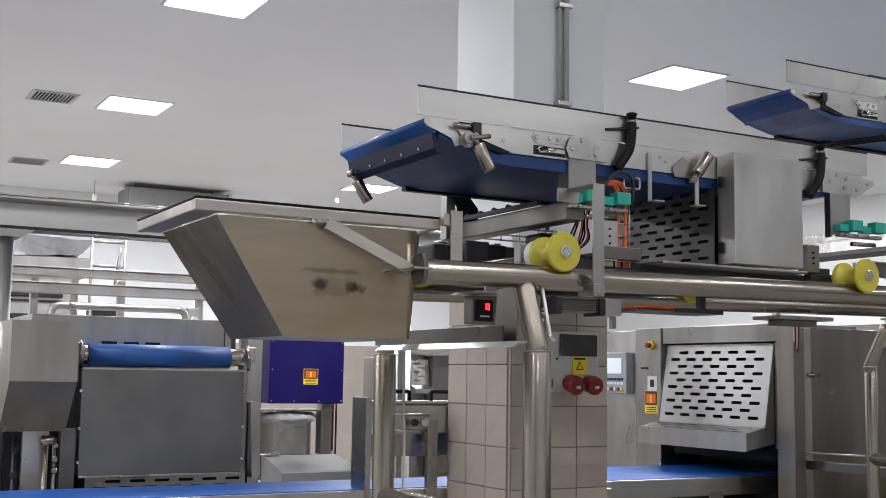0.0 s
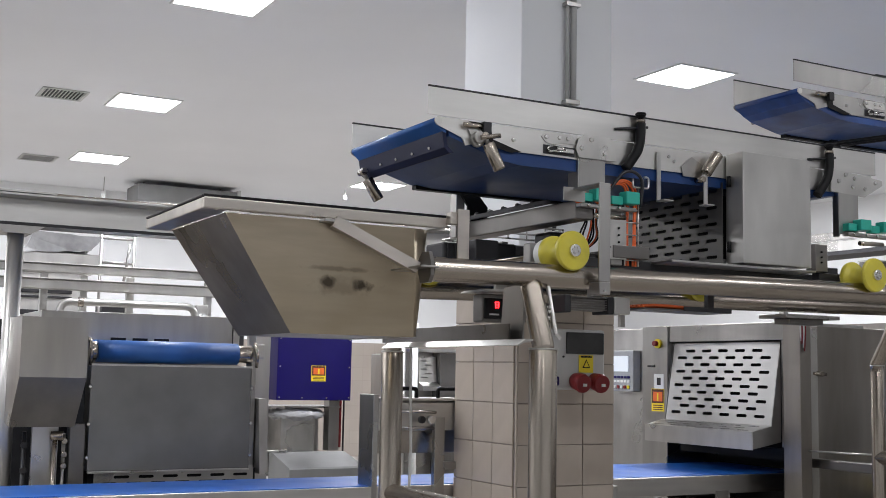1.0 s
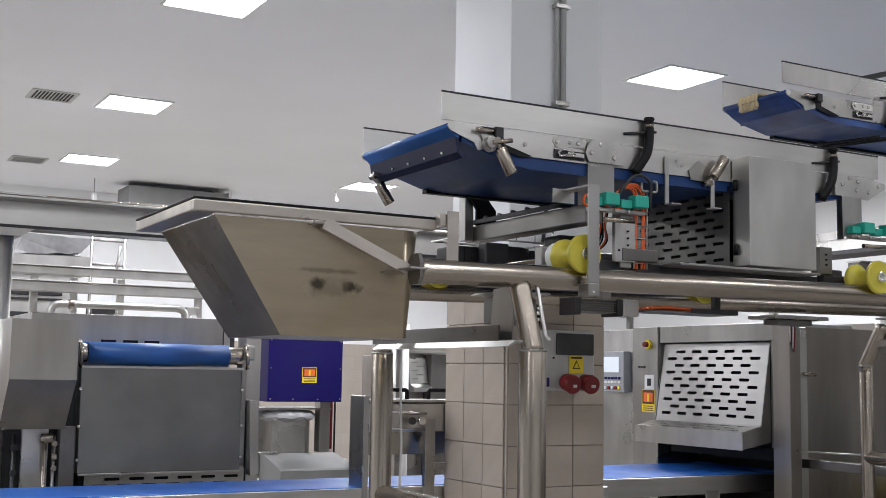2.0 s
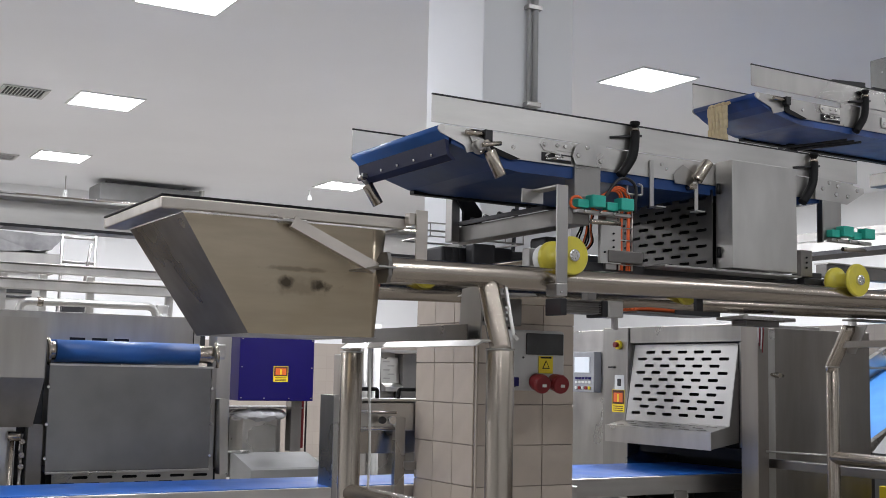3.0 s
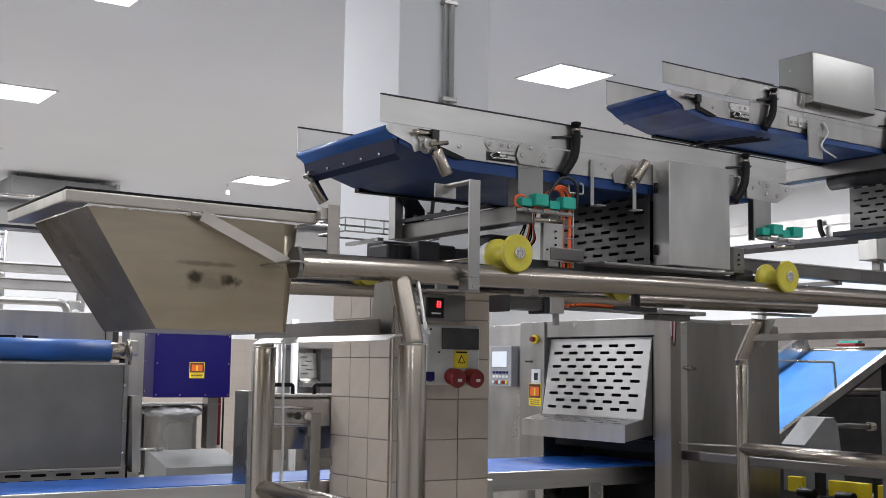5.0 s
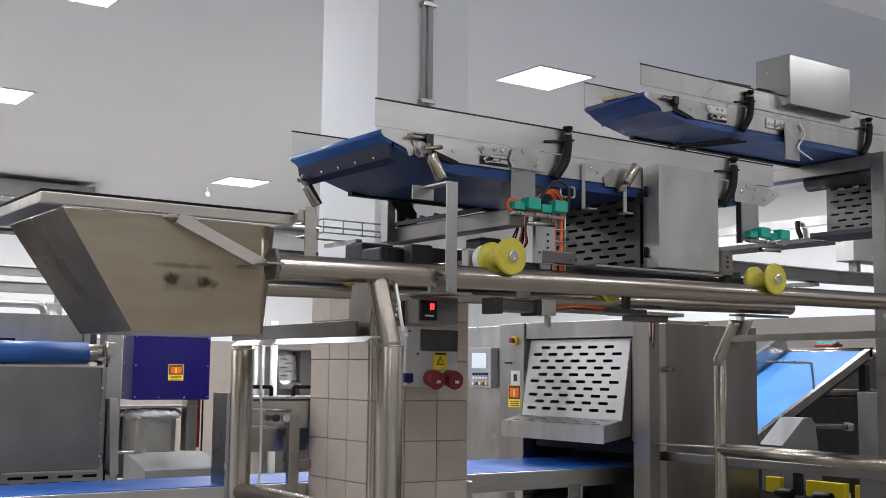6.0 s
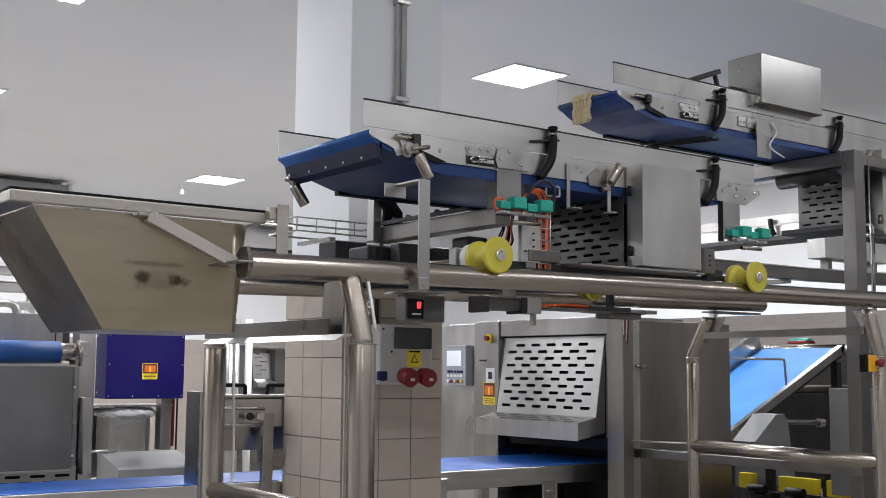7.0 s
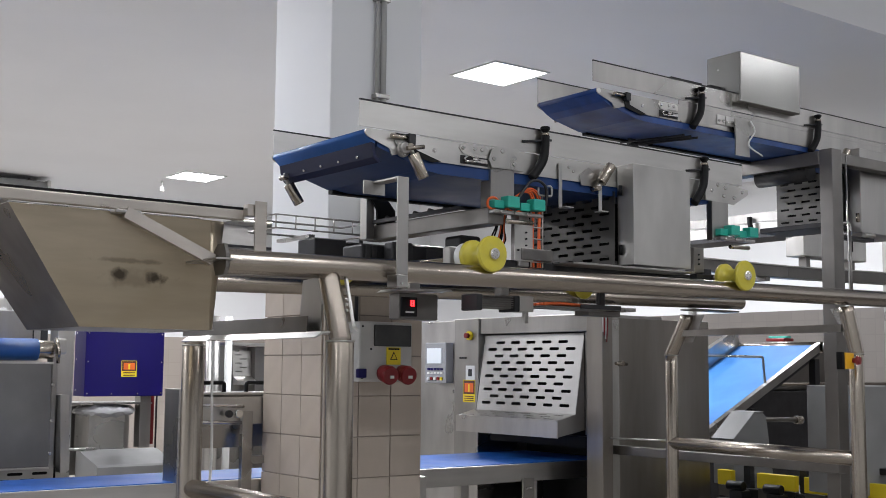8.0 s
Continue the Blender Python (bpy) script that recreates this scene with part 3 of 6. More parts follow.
# ---- upper conveyors ----
def side_outline(x0, zt, zl, x_end):
    """Outline in x and z of a conveyor's side plate, from its nose to its tail."""
    return [(x0 + 0.01, zt), (x0 + 0.002, zt - 0.012), (x0 + 0.008, zt - 0.028), (x0 + 0.10, zt - 0.06), (x0 + 0.115, zt - 0.085), (x0 + 0.20, zt - 0.06), (x0 + 0.235, zt - 0.068), (x0 + 0.31, zl), (x_end - 0.11, zl), (x_end, zt - 0.028), (x_end, zt)]


def upper_conveyor(e, nx, y0, y1, zt, x_end, gz, pieces):
    """Parts common to both upper belts. nx, zt: the nose and the belt's top; gz: the guard's height."""
    zl = zt - 0.085
    for y, s in ((y0, -1), (y1, 1)):
        ya, yb = (y - 0.004, y) if s < 0 else (y, y + 0.004)
        p = part("side_plate", prism(B(), side_outline(nx, zt, zl, x_end), "y", ya, yb), STEEL_X if pieces else STEEL, e, "bead-blasted steel side plate")
        ga, gb = (y - 0.010, y - 0.006) if s < 0 else (y + 0.006, y + 0.010)
        xg = nx - 0.03 if s < 0 else nx + 0.005
        lift = 0.024 if s < 0 and not pieces else 0.002
        g = part("guard", box(B(), xg, x_end + 0.02, ga, gb, zt + lift, zt + gz, 0.001), STEEL_X if pieces else STEEL, e, "plain steel side guard")
        if lift > 0.01:
            part("plate_lip", box(B(), nx + 0.56, x_end, ya - 0.001, yb - 0.001, zt + 0.0005, zt + 0.0235), STEEL, p)
        part("guard_edge", box(B(), xg, x_end + 0.02, min(ga, gb) - 0.002, max(ga, gb) + 0.002, zt + gz + 0.0005, zt + gz + 0.006, 0.001), DARK, g)
        part("nose_bearing", cyl(B(), (nx + 0.012, y - 0.006 if s < 0 else y, zt - 0.014), (nx + 0.012, y if s < 0 else y + 0.006, zt - 0.014), 0.013, None, 16), PALE, p)
    # the belt as a closed loop: top run, nose, sloping front, deep middle, return run
    r = 0.012
    prof = []
    for i in range(9):
        a = math.pi / 2 + (math.pi * 0.88) * i / 8
        prof.append((nx + r + r * math.cos(a), zt - r - 0.001 + r * math.sin(a)))
    top = prof + [(nx + 0.030, zt - 0.046), (nx + 0.046, zt - 0.050), (nx + 0.046, zt - 0.028), (nx + 0.03, zt - 0.012), (x_end - 0.02, zt - 0.012), (x_end - 0.02, zt - 0.001)]
    if not pieces:
        top = prof + [(nx + 0.055, zt - 0.055), (nx + 0.10, zt - 0.075), (nx + 0.27, zt - 0.112), (nx + 0.34, zt - 0.116), (x_end - 0.35, zt - 0.106), (x_end - 0.12, zt - 0.080), (x_end - 0.02, zt - 0.03), (x_end - 0.02, zt - 0.001)]
    bm = prism(B(), top, "y", y0 + 0.003, y1 - 0.003)
    for f in bm.faces:
        f.smooth = len(f.verts) == 4 and f.calc_center_median().x < nx + 0.03
    part("belt", bm, BELT_WORN_TOP if pieces else WORN_SHADED_BELT, e, "blue belt, running")
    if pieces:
        # The belt's underside as its own part, with shade in its colour.
        return_profile = [(nx + 0.055, zt - 0.052), (nx + 0.056, zt - 0.060), (nx + 0.25, zt - 0.118), (nx + 0.33, zt - 0.128), (x_end - 0.35, zt - 0.120), (x_end - 0.12, zt - 0.085), (x_end - 0.02, zt - 0.03), (x_end - 0.02, zt - 0.014), (nx + 0.32, zt - 0.014), (nx + 0.06, zt - 0.030)]
        part("shaded_return_run", prism(B(), return_profile, "y", y0 + 0.003, y1 - 0.003), BELT_SHADED, e, "return run of the blue belt, coloured dark for its shade")
        # black lower edge on the far side of the return run
        part("return_edge", box(B(), nx + 0.26, x_end - 0.3, y1 - 0.03, y1 + 0.002, zt - 0.135, zt - 0.119), BLACK, e)
    else:
        part("return_edge", box(B(), nx + 0.30, x_end - 0.3, y1 - 0.03, y1 + 0.002, zt - 0.126, zt - 0.108), BLACK, e)
    if pieces:
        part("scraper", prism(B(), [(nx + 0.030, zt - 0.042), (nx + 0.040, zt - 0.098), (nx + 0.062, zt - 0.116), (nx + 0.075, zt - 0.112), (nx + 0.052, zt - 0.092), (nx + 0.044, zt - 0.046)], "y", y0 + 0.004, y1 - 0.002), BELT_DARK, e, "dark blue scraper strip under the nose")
        for i in range(5):
            y = y0 + 0.10 + i * (y1 - y0 - 0.16) / 4
            bolts(e, [(nx + 0.038, y, zt - 0.086)], 0.006, (-1, 0, -0.2))
    # roller adjuster on the near plate
    if pieces:
        k = part("pivot_plate", cyl(B(), (nx + 0.155, y0 - 0.020, zt - 0.062), (nx + 0.155, y0 - 0.005, zt - 0.062), 0.026, None, 22, 0.002), STEEL, e, "round slotted pivot plate")
        bolts(k, [(nx + 0.155 + dx, y0 - 0.020, zt - 0.062 + dz) for dx, dz in ((-0.015, 0.010), (0.014, 0.013), (0.0, -0.017))], 0.0045)
        part("pivot_ear", prism(B(), [(nx + 0.12, zt - 0.030), (nx + 0.20, zt - 0.026), (nx + 0.196, zt - 0.045), (nx + 0.13, zt - 0.048)], "y", y0 - 0.012, y0 - 0.005), STEEL, k)
    a = part("tension_knob", cyl(B(), (nx + 0.10, y0 - 0.018, zt - 0.018), (nx + 0.19, y0 - 0.018, zt - 0.018), 0.008, None, 14), PIPE, e)
    part("knob_plate", box(B(), nx + 0.17, nx + 0.20, y0 - 0.03, y0 - 0.004, zt - 0.04, zt - 0.002, 0.002), DARK, a)
    part("recess", prism(B(), [(nx + 0.125, zt - 0.003), (nx + 0.212, zt - 0.003), (nx + 0.215, zt - 0.052), (nx + 0.33, zl + 0.002), (nx + 0.29, zl - 0.006), (nx + 0.185, zt - 0.070), (nx + 0.175, zt - 0.022)], "y", y0 - 0.0065, y0 - 0.0045), BLACK, e)
    # toggle latch
    lx = nx + 0.42
    c = part("latch_plate", prism(B(), [(lx, zt - 0.005), (lx + 0.12, zt - 0.005), (lx + 0.13, zt - 0.015), (lx + 0.13, zt - 0.035), (lx + 0.06, zt - 0.035), (lx + 0.05, zt - 0.045), (lx + 0.01, zt - 0.04), (lx - 0.008, zt - 0.02)], "y", y0 - 0.008, y0 - 0.0045), PALE, e, "toggle latch")
    bolts(c, [(lx + 0.01, y0 - 0.008, zt - 0.02), (lx + 0.065, y0 - 0.008, zt - 0.018), (lx + 0.10, y0 - 0.008, zt - 0.018)], 0.008)
    part("hook", tube(B(), arc_pts([(lx + 0.03, y0 - 0.015, zt - 0.05), (lx + 0.01, y0 - 0.015, zt - 0.06), (lx + 0.02, y0 - 0.015, zt - 0.072), (lx + 0.06, y0 - 0.015, zt - 0.062)], 0.008), 0.004, 8), CHROME, c)
    part("lever", box(B(), lx + 0.075, lx + 0.122, y0 - 0.018, y0 - 0.006, zt - 0.070, zt - 0.054, 0.003), CHROME, c)
    part("hook", tube(B(), arc_pts([(lx + 0.035, y0 - 0.014, zt - 0.046), (lx + 0.075, y0 - 0.014, zt - 0.050), (lx + 0.078, y0 - 0.014, zt - 0.066), (lx + 0.04, y0 - 0.014, zt - 0.068)], 0.005), 0.0032, 8), CHROME, c)
    part("latch_base", box(B(), lx + 0.0, lx + 0.13, y0 - 0.0075, y0 - 0.0045, zt - 0.078, zt - 0.047, 0.001), DARK, c)
    part("spring_pin", cyl(B(), (lx + 0.05, y0 - 0.013, zt - 0.058), (lx + 0.085, y0 - 0.013, zt - 0.060), 0.006, None, 12), CHROME, c)
    bolts(e, [(nx + 0.30, y0 - 0.004, zt - 0.045)], 0.008)


def clamp_handle(e, x, y, zt, tilt=0.0):
    """Black curved clamp with a star knob on top and a cross rod."""
    h = part("clamp_arm", tube(B(), smooth_pts([(x - 0.048, y - 0.02, zt - 0.105), (x - 0.024, y - 0.026, zt - 0.070), (x, y - 0.03, zt - 0.030), (x + 0.010, y - 0.03, zt + 0.015), (x + 0.012, y - 0.03, zt + 0.065)], 4), 0.018, 12), BLACK, e, "black plastic clamp arm")
    part("collar", cyl(B(), (x + 0.012, y - 0.03, zt + 0.066), (x + 0.012, y - 0.03, zt + 0.078), 0.016, None, 14), PIPE, h)
    part("knob", cyl(B(), (x + 0.012, y - 0.03, zt + 0.079), (x + 0.012, y - 0.03, zt + 0.094), 0.009, 0.020, 12, 0.002), BLACK, h)
    part("knob_cap", cyl(B(), (x + 0.012, y - 0.03, zt + 0.0945), (x + 0.012, y - 0.03, zt + 0.103), 0.021, 0.018, 12, 0.003), BLACK, h)
    part("cross_rod", cyl(B(), (x - 0.09, y - 0.012, zt + 0.035), (x + 0.04, y - 0.034, zt + 0.052), 0.005, None, 10), DARK, h)


def hanger(e, x, y, zt, flip=False):
    """Bolted bracket plate with a stem that carries the belt frame."""
    w = 0.16
    if not flip:
        o = [(x, zt - 0.01), (x + 0.02, zt + 0.004), (x + w - 0.03, zt + 0.004), (x + w, zt - 0.03), (x + w, zt - 0.078), (x, zt - 0.078), (x - 0.015, zt - 0.05)]
    else:
        o = [(x - 0.03, zt + 0.006), (x + 0.13, zt - 0.004), (x + 0.26, zt - 0.016), (x + 0.262, zt - 0.036), (x + 0.16, zt - 0.092), (x - 0.03, zt - 0.085)]
    p = part("bracket_plate", prism(B(), o, "y", y - 0.016, y - 0.011), PALE, e, "bolted bracket plate")
    if flip:
        bolts(p, [(x + 0.01, y - 0.016, zt - 0.04), (x + 0.05, y - 0.016, zt - 0.012), (x + 0.10, y - 0.016, zt - 0.022), (x + 0.09, y - 0.016, zt - 0.058), (x + 0.16, y - 0.016, zt - 0.060), (x + 0.22, y - 0.016, zt - 0.030)], 0.009)
    else:
        bolts(p, [(x + 0.01, y - 0.016, zt - 0.045), (x + 0.05, y - 0.016, zt - 0.012), (x + 0.11, y - 0.016, zt - 0.055)], 0.009)
    return p


C1 = (2.60, 2.5, RZ + RR)      # the carriage's base when it stands at its middle


def sensor_pair(e, x, y, z):
    s = part("sensor_mount", box(B(), x - 0.05, x + 0.19, y - 0.01, y + 0.02, z - 0.045, z - 0.032, 0.002), STEEL, e)
    for dx in (0.0, 0.13):
        part("sensor_head", box(B(), x + dx, x + dx + 0.06, y - 0.03, y + 0.015, z - 0.022, z + 0.022, 0.004), TEAL, s, "teal plastic sensor")
        part("sensor_tail", box(B(), x + dx - 0.05, x + dx - 0.001, y - 0.012, y + 0.02, z - 0.026, z + 0.004, 0.003), TEAL, s)
    part("clamp_rod", cyl(B(), (x + 0.0, y - 0.02, z - 0.075), (x + 0.13, y - 0.02, z - 0.072), 0.009, None, 12), PIPE, s)
    bolts(s, [(x - 0.02, y - 0.012, z - 0.038), (x + 0.05, y - 0.012, z - 0.038), (x + 0.11, y - 0.012, z - 0.038)], 0.006)


def photo_tube(e, p, q):
    """Short cylindrical sensor on a pivot."""
    p, q = Vector(p), Vector(q)
    b = part("sensor_tube", cyl(B(), p, q, 0.021, None, 20, 0.003), PIPE, e, "cylindrical steel sensor housing")
    d = (q - p).normalized()
    part("sensor_neck", cyl(B(), p - d * 0.03, p - d * 0.0005, 0.008, None, 12), STEEL, b)
    part("pivot", cyl(B(), p - d * 0.03 + Vector((0, 0.03, 0)), p - d * 0.03 - Vector((0, 0.012, 0)), 0.011, None, 12), PIPE, b)


def carriage():
    e = thing("shuttle_conveyor", C1, "stainless shuttle conveyor with blue belt on yellow rail wheels", "conveyor")
    nx, y0, y1, zt = 1.647, 2.20, 2.855, 2.182
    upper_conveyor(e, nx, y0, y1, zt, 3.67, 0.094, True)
    hanger(e, 2.21, y0, zt)
    clamp_handle(e, 2.455, y0, zt + 0.005)
    clamp_handle(e, 3.395, y0, zt - 0.005)
    hanger(e, 3.46, y0, zt, True)
    # sensors at the nose: near and far
    photo_tube(e, (1.83, 2.165, 2.105), (1.868, 2.15, 2.02))
    photo_tube(e, (1.690, 2.80, 2.060), (1.735, 2.79, 1.985))
    part("sensor_bracket", box(B(), 1.665, 1.71, 2.79, 2.80, 2.085, 2.10), STEEL, e)
    j = part("sensor_joint", cyl(B(), (1.80, 2.2, 2.125), (1.80, 2.165, 2.125), 0.021, None, 18, 0.003), STEEL, e)
    part("sensor_joint_rod", cyl(B(), (1.80, 2.16, 2.122), (1.87, 2.155, 2.135), 0.008, None, 12), PIPE, j)
    # far support: black bent leg, cross beam and near stem
    part("bent_leg", prism(B(), [(2.20, 1.955), (2.29, 1.955), (2.29, 2.02), (2.24, 2.075), (2.16, 2.075), (2.20, 2.02)], "y", 2.93, 2.945), BLACK, e, "black bent support leg")
    b = part("cross_beam", box(B(), 2.20, 2.275, 2.19, 3.02, 1.89, 1.955, 0.004), STEEL_D, e, "square cross beam")
    part("beam_riser", box(B(), 2.155, 2.195, 2.95, 3.0, 1.89, 2.08, 0.003), STEEL, b)
    st = part("stem", box(B(), 2.215, 2.325, 2.19, 2.196, 1.955, 2.104, 0.001), STEEL, e, "upright bracket stem")
    part("stem_side", box(B(), 2.209, 2.2145, 2.19, 2.25, 1.955, 2.104, 0.001), STEEL, st)
    part("wiring_plate", box(B(), 2.33, 2.42, 2.19, 2.196, 1.76, 1.90, 0.001), PALE, e, "small steel plate with holes")
    bolts(e, [(2.385, 2.19, 1.87), (2.385, 2.19, 1.845), (2.385, 2.19, 1.82), (2.345, 2.19, 1.80)], 0.004, material=BLACK)
    part("upright", box(B(), 2.36, 2.41, 2.20, 2.25, 1.74, 1.955, 0.003), STEEL, e)
    part("side_bar", box(B(), 2.36, 2.52, 2.185, 2.225, 1.765, 1.81, 0.003), STEEL_D, e)
    ab = part("axle_bracket", box(B(), 3.27, 3.335, 2.12, 2.17, 1.764, 1.87, 0.003), STEEL_D, e)
    bolts(ab, [(3.30, 2.12, z) for z in (1.80, 1.82, 1.84)], 0.004, material=BLACK)
    part("axle_arm", box(B(), 3.30, 3.46, 2.13, 2.169, 1.735, 1.762, 0.003), DARK, ab)
    sensor_pair(e, 2.248, 2.165, 1.973)
    s2 = part("stem", box(B(), 3.475, 3.58, 2.184, 2.19, 1.93, 2.095, 0.001), STEEL, e)
    part("stem_side", box(B(), 3.469, 3.4745, 2.184, 2.215, 1.92, 2.095, 0.001), STEEL, s2)
    sensor_pair(e, 3.54, 2.165, 1.968)
    # long chassis beams on the wheels
    for y in (2.24, 2.86):
        part("chassis_beam", box(B(), 2.10, 3.62, y - 0.025, y + 0.025, 1.728, 1.763, 0.003), DARK, e)
    for x in (2.12, 2.90, 3.56):
        part("chassis_cross", box(B(), x - 0.02, x + 0.02, 2.266, 2.834, 1.730, 1.760, 0.003), STEEL, e)
    # cabinet on the near side and slotted cross panel beside it
    c = part("cabinet", box(B(), 2.885, 3.228, 2.10, 2.192, 1.772, 2.186, 0.003), PALE, e, "plain bead-blasted steel cabinet")
    part("shelf", box(B(), 2.55, 3.25, 2.10, 2.6, 1.755, 1.763, 0.001), STEEL, c)
    part("hinge", cyl(B(), (2.878, 2.168, 2.06), (2.878, 2.168, 2.10), 0.008, None, 10), BLACK, c)
    part("hinge", cyl(B(), (2.878, 2.168, 1.815), (2.878, 2.168, 1.855), 0.008, None, 10), BLACK, c)
    m = Matrix.Translation((2.872, 2.193, 1.775)) @ Matrix.Rotation(math.pi / 2, 4, "Z")
    part("slotted_panel", slotted(B(), 0.637, 0.305, 9, 0.060, 0.038, 0.012, m, 0.003, 0.03, 0.012), GUARD, e, "slotted steel guard panel")
    # Added black block; it paints the dark behind the panel's slots.
    part("slot_shade_box", box(B(), 2.90, 3.20, 2.25, 2.80, 1.80, 2.04), BLACK, e)
    # strips and holder under the plate
    part("strip", box(B(), 2.555, 2.572, 2.186, 2.192, 1.985, 2.16, 0.001), PALE, e)
    part("strip_foot", box(B(), 2.555, 2.60, 2.15, 2.192, 1.980, 1.9845), PALE, e)
    part("strip", box(B(), 2.775, 2.792, 2.186, 2.192, 1.985, 2.10, 0.001), PALE, e)
    part("strip_foot", box(B(), 2.755, 2.792, 2.15, 2.192, 1.980, 1.9845), PALE, e)
    part("holder", prism(B(), [(2.67, 2.12), (2.72, 2.16), (2.80, 2.12), (2.77, 2.085), (2.68, 2.085)], "y", 2.19, 2.194), STEEL, e)
    photo_tube(e, (2.765, 2.165, 2.10), (2.815, 2.155, 2.175))
    bolts(e, [(2.64, 2.196, 2.135), (2.615, 2.196, 2.15)], 0.006)
    # orange cables in a wire ladder
    la = part("wire_ladder", tube(B(), [(2.42, 2.20, 2.0), (2.42, 2.20, 1.74)], 0.003, 6), PALE, e)
    part("wire", tube(B(), [(2.48, 2.20, 2.02), (2.48, 2.20, 1.74)], 0.003, 6), PALE, la)
    for i in range(6):
        part("wire", tube(B(), [(2.42, 2.197, 1.76 + i * 0.045), (2.48, 2.197, 1.76 + i * 0.045)], 0.0022, 6), PALE, la)
    part("wire_loop", tube(B(), arc_pts([(2.44, 2.18, 2.05), (2.44, 2.18, 2.02), (2.51, 2.18, 2.02), (2.51, 2.18, 2.06), (2.49, 2.18, 2.06)], 0.01), 0.004, 8), PALE, la)
    for i, x in enumerate((2.426, 2.438, 2.459, 2.472)):
        part("cable", tube(B(), smooth_pts([(2.33, 2.19, 1.985 + i * 0.006), (2.37 + 0.012 * i, 2.19, 2.025 + 0.006 * i), (x, 2.205, 2.01), (x + 0.004 * (-1) ** i, 2.205, 1.88), (x, 2.205, 1.74)]), 0.0040, 8), ORANGE, e, "orange sensor cable")
    part("cable", tube(B(), smooth_pts([(2.235, 2.165, 1.965), (2.205, 2.160, 1.984), (2.178, 2.162, 1.978), (2.176, 2.168, 1.955), (2.198, 2.172, 1.944), (2.225, 2.18, 1.952), (2.26, 2.24, 1.962)]), 0.0048, 8), ORANGE, e)
    part("cable", tube(B(), smooth_pts([(2.26, 2.17, 1.955), (2.30, 2.165, 1.940), (2.34, 2.168, 1.948), (2.37, 2.17, 1.962)]), 0.0040, 8), ORANGE, e)
    part("cable", tube(B(), smooth_pts([(2.33, 2.18, 1.99), (2.40, 2.17, 2.07), (2.47, 2.17, 2.05), (2.475, 2.18, 1.95)]), 0.006, 8), DARK, e)
    # drive gear behind the near wheel
    part("gear_motor", box(B(), 2.06, 2.24, 2.62, 2.80, 1.765, 1.84, 0.012), DARK, e, "dark geared motor")
    part("motor_end", box(B(), 1.93, 2.055, 2.64, 2.78, 1.765, 1.83, 0.008), DARK, e)
    for i in range(4):
        part("motor_rib", box(B(), 1.945 + i * 0.028, 1.950 + i * 0.028, 2.632, 2.6395, 1.77, 1.826), DARK, e)
    part("gear_case", box(B(), 2.265, 2.37, 2.44, 2.55, 1.775, 1.875, 0.012), DARK, e)
    part("junction_box", box(B(), 2.02, 2.12, 2.56, 2.618, 1.76, 1.84, 0.006), DARK, e)
    for i in range(5):
        part("chain_pin", cyl(B(), (2.19, 2.42 + i * 0.1, 1.965), (2.19, 2.45 + i * 0.1, 1.975), 0.010, None, 10), DARK, e)
    part("chain_guide", box(B(), 2.18, 2.196, 2.34, 2.94, 1.957, 1.972), DARK, e)
    under_shuttle(e)
    # axles
    for x in AXLES:
        part("axle", cyl(B(), (x, NEAR_Y + 0.05, 1.748), (x, FAR_Y - 0.05, 1.748), 0.010, None, 14), PIPE, e)
        part("axle_block", box(B(), x - 0.03, x + 0.03, 2.17, 2.214, 1.725, 1.79, 0.004), STEEL if x < 3 else DARK, e)
    part("bearing_disc", cyl(B(), (AXLES[0], 2.092, 1.748), (AXLES[0], 2.125, 1.748), 0.050, None, 28, 0.004), WHITE_P, e, "white plastic bearing disc")
    # loose wiring under the cross beam
    for i, (x, mt) in enumerate(((2.262, BLACK), (2.278, BLACK), (2.305, ORANGE), (2.318, BLACK), (2.332, BLACK), (2.35, ORANGE), (2.362, BLACK))):
        part("hanging_cable", tube(B(), smooth_pts([(x, 2.27, 1.965), (x + 0.012, 2.235 + 0.012 * i, 1.90), (x - 0.008 + 0.006 * i, 2.24 + 0.014 * i, 1.84), (x + 0.02 - 0.009 * i, 2.26 + 0.02 * i, 1.78)]), 0.0034, 8), mt, e)
    return e


AXLES = (2.033, 3.415)


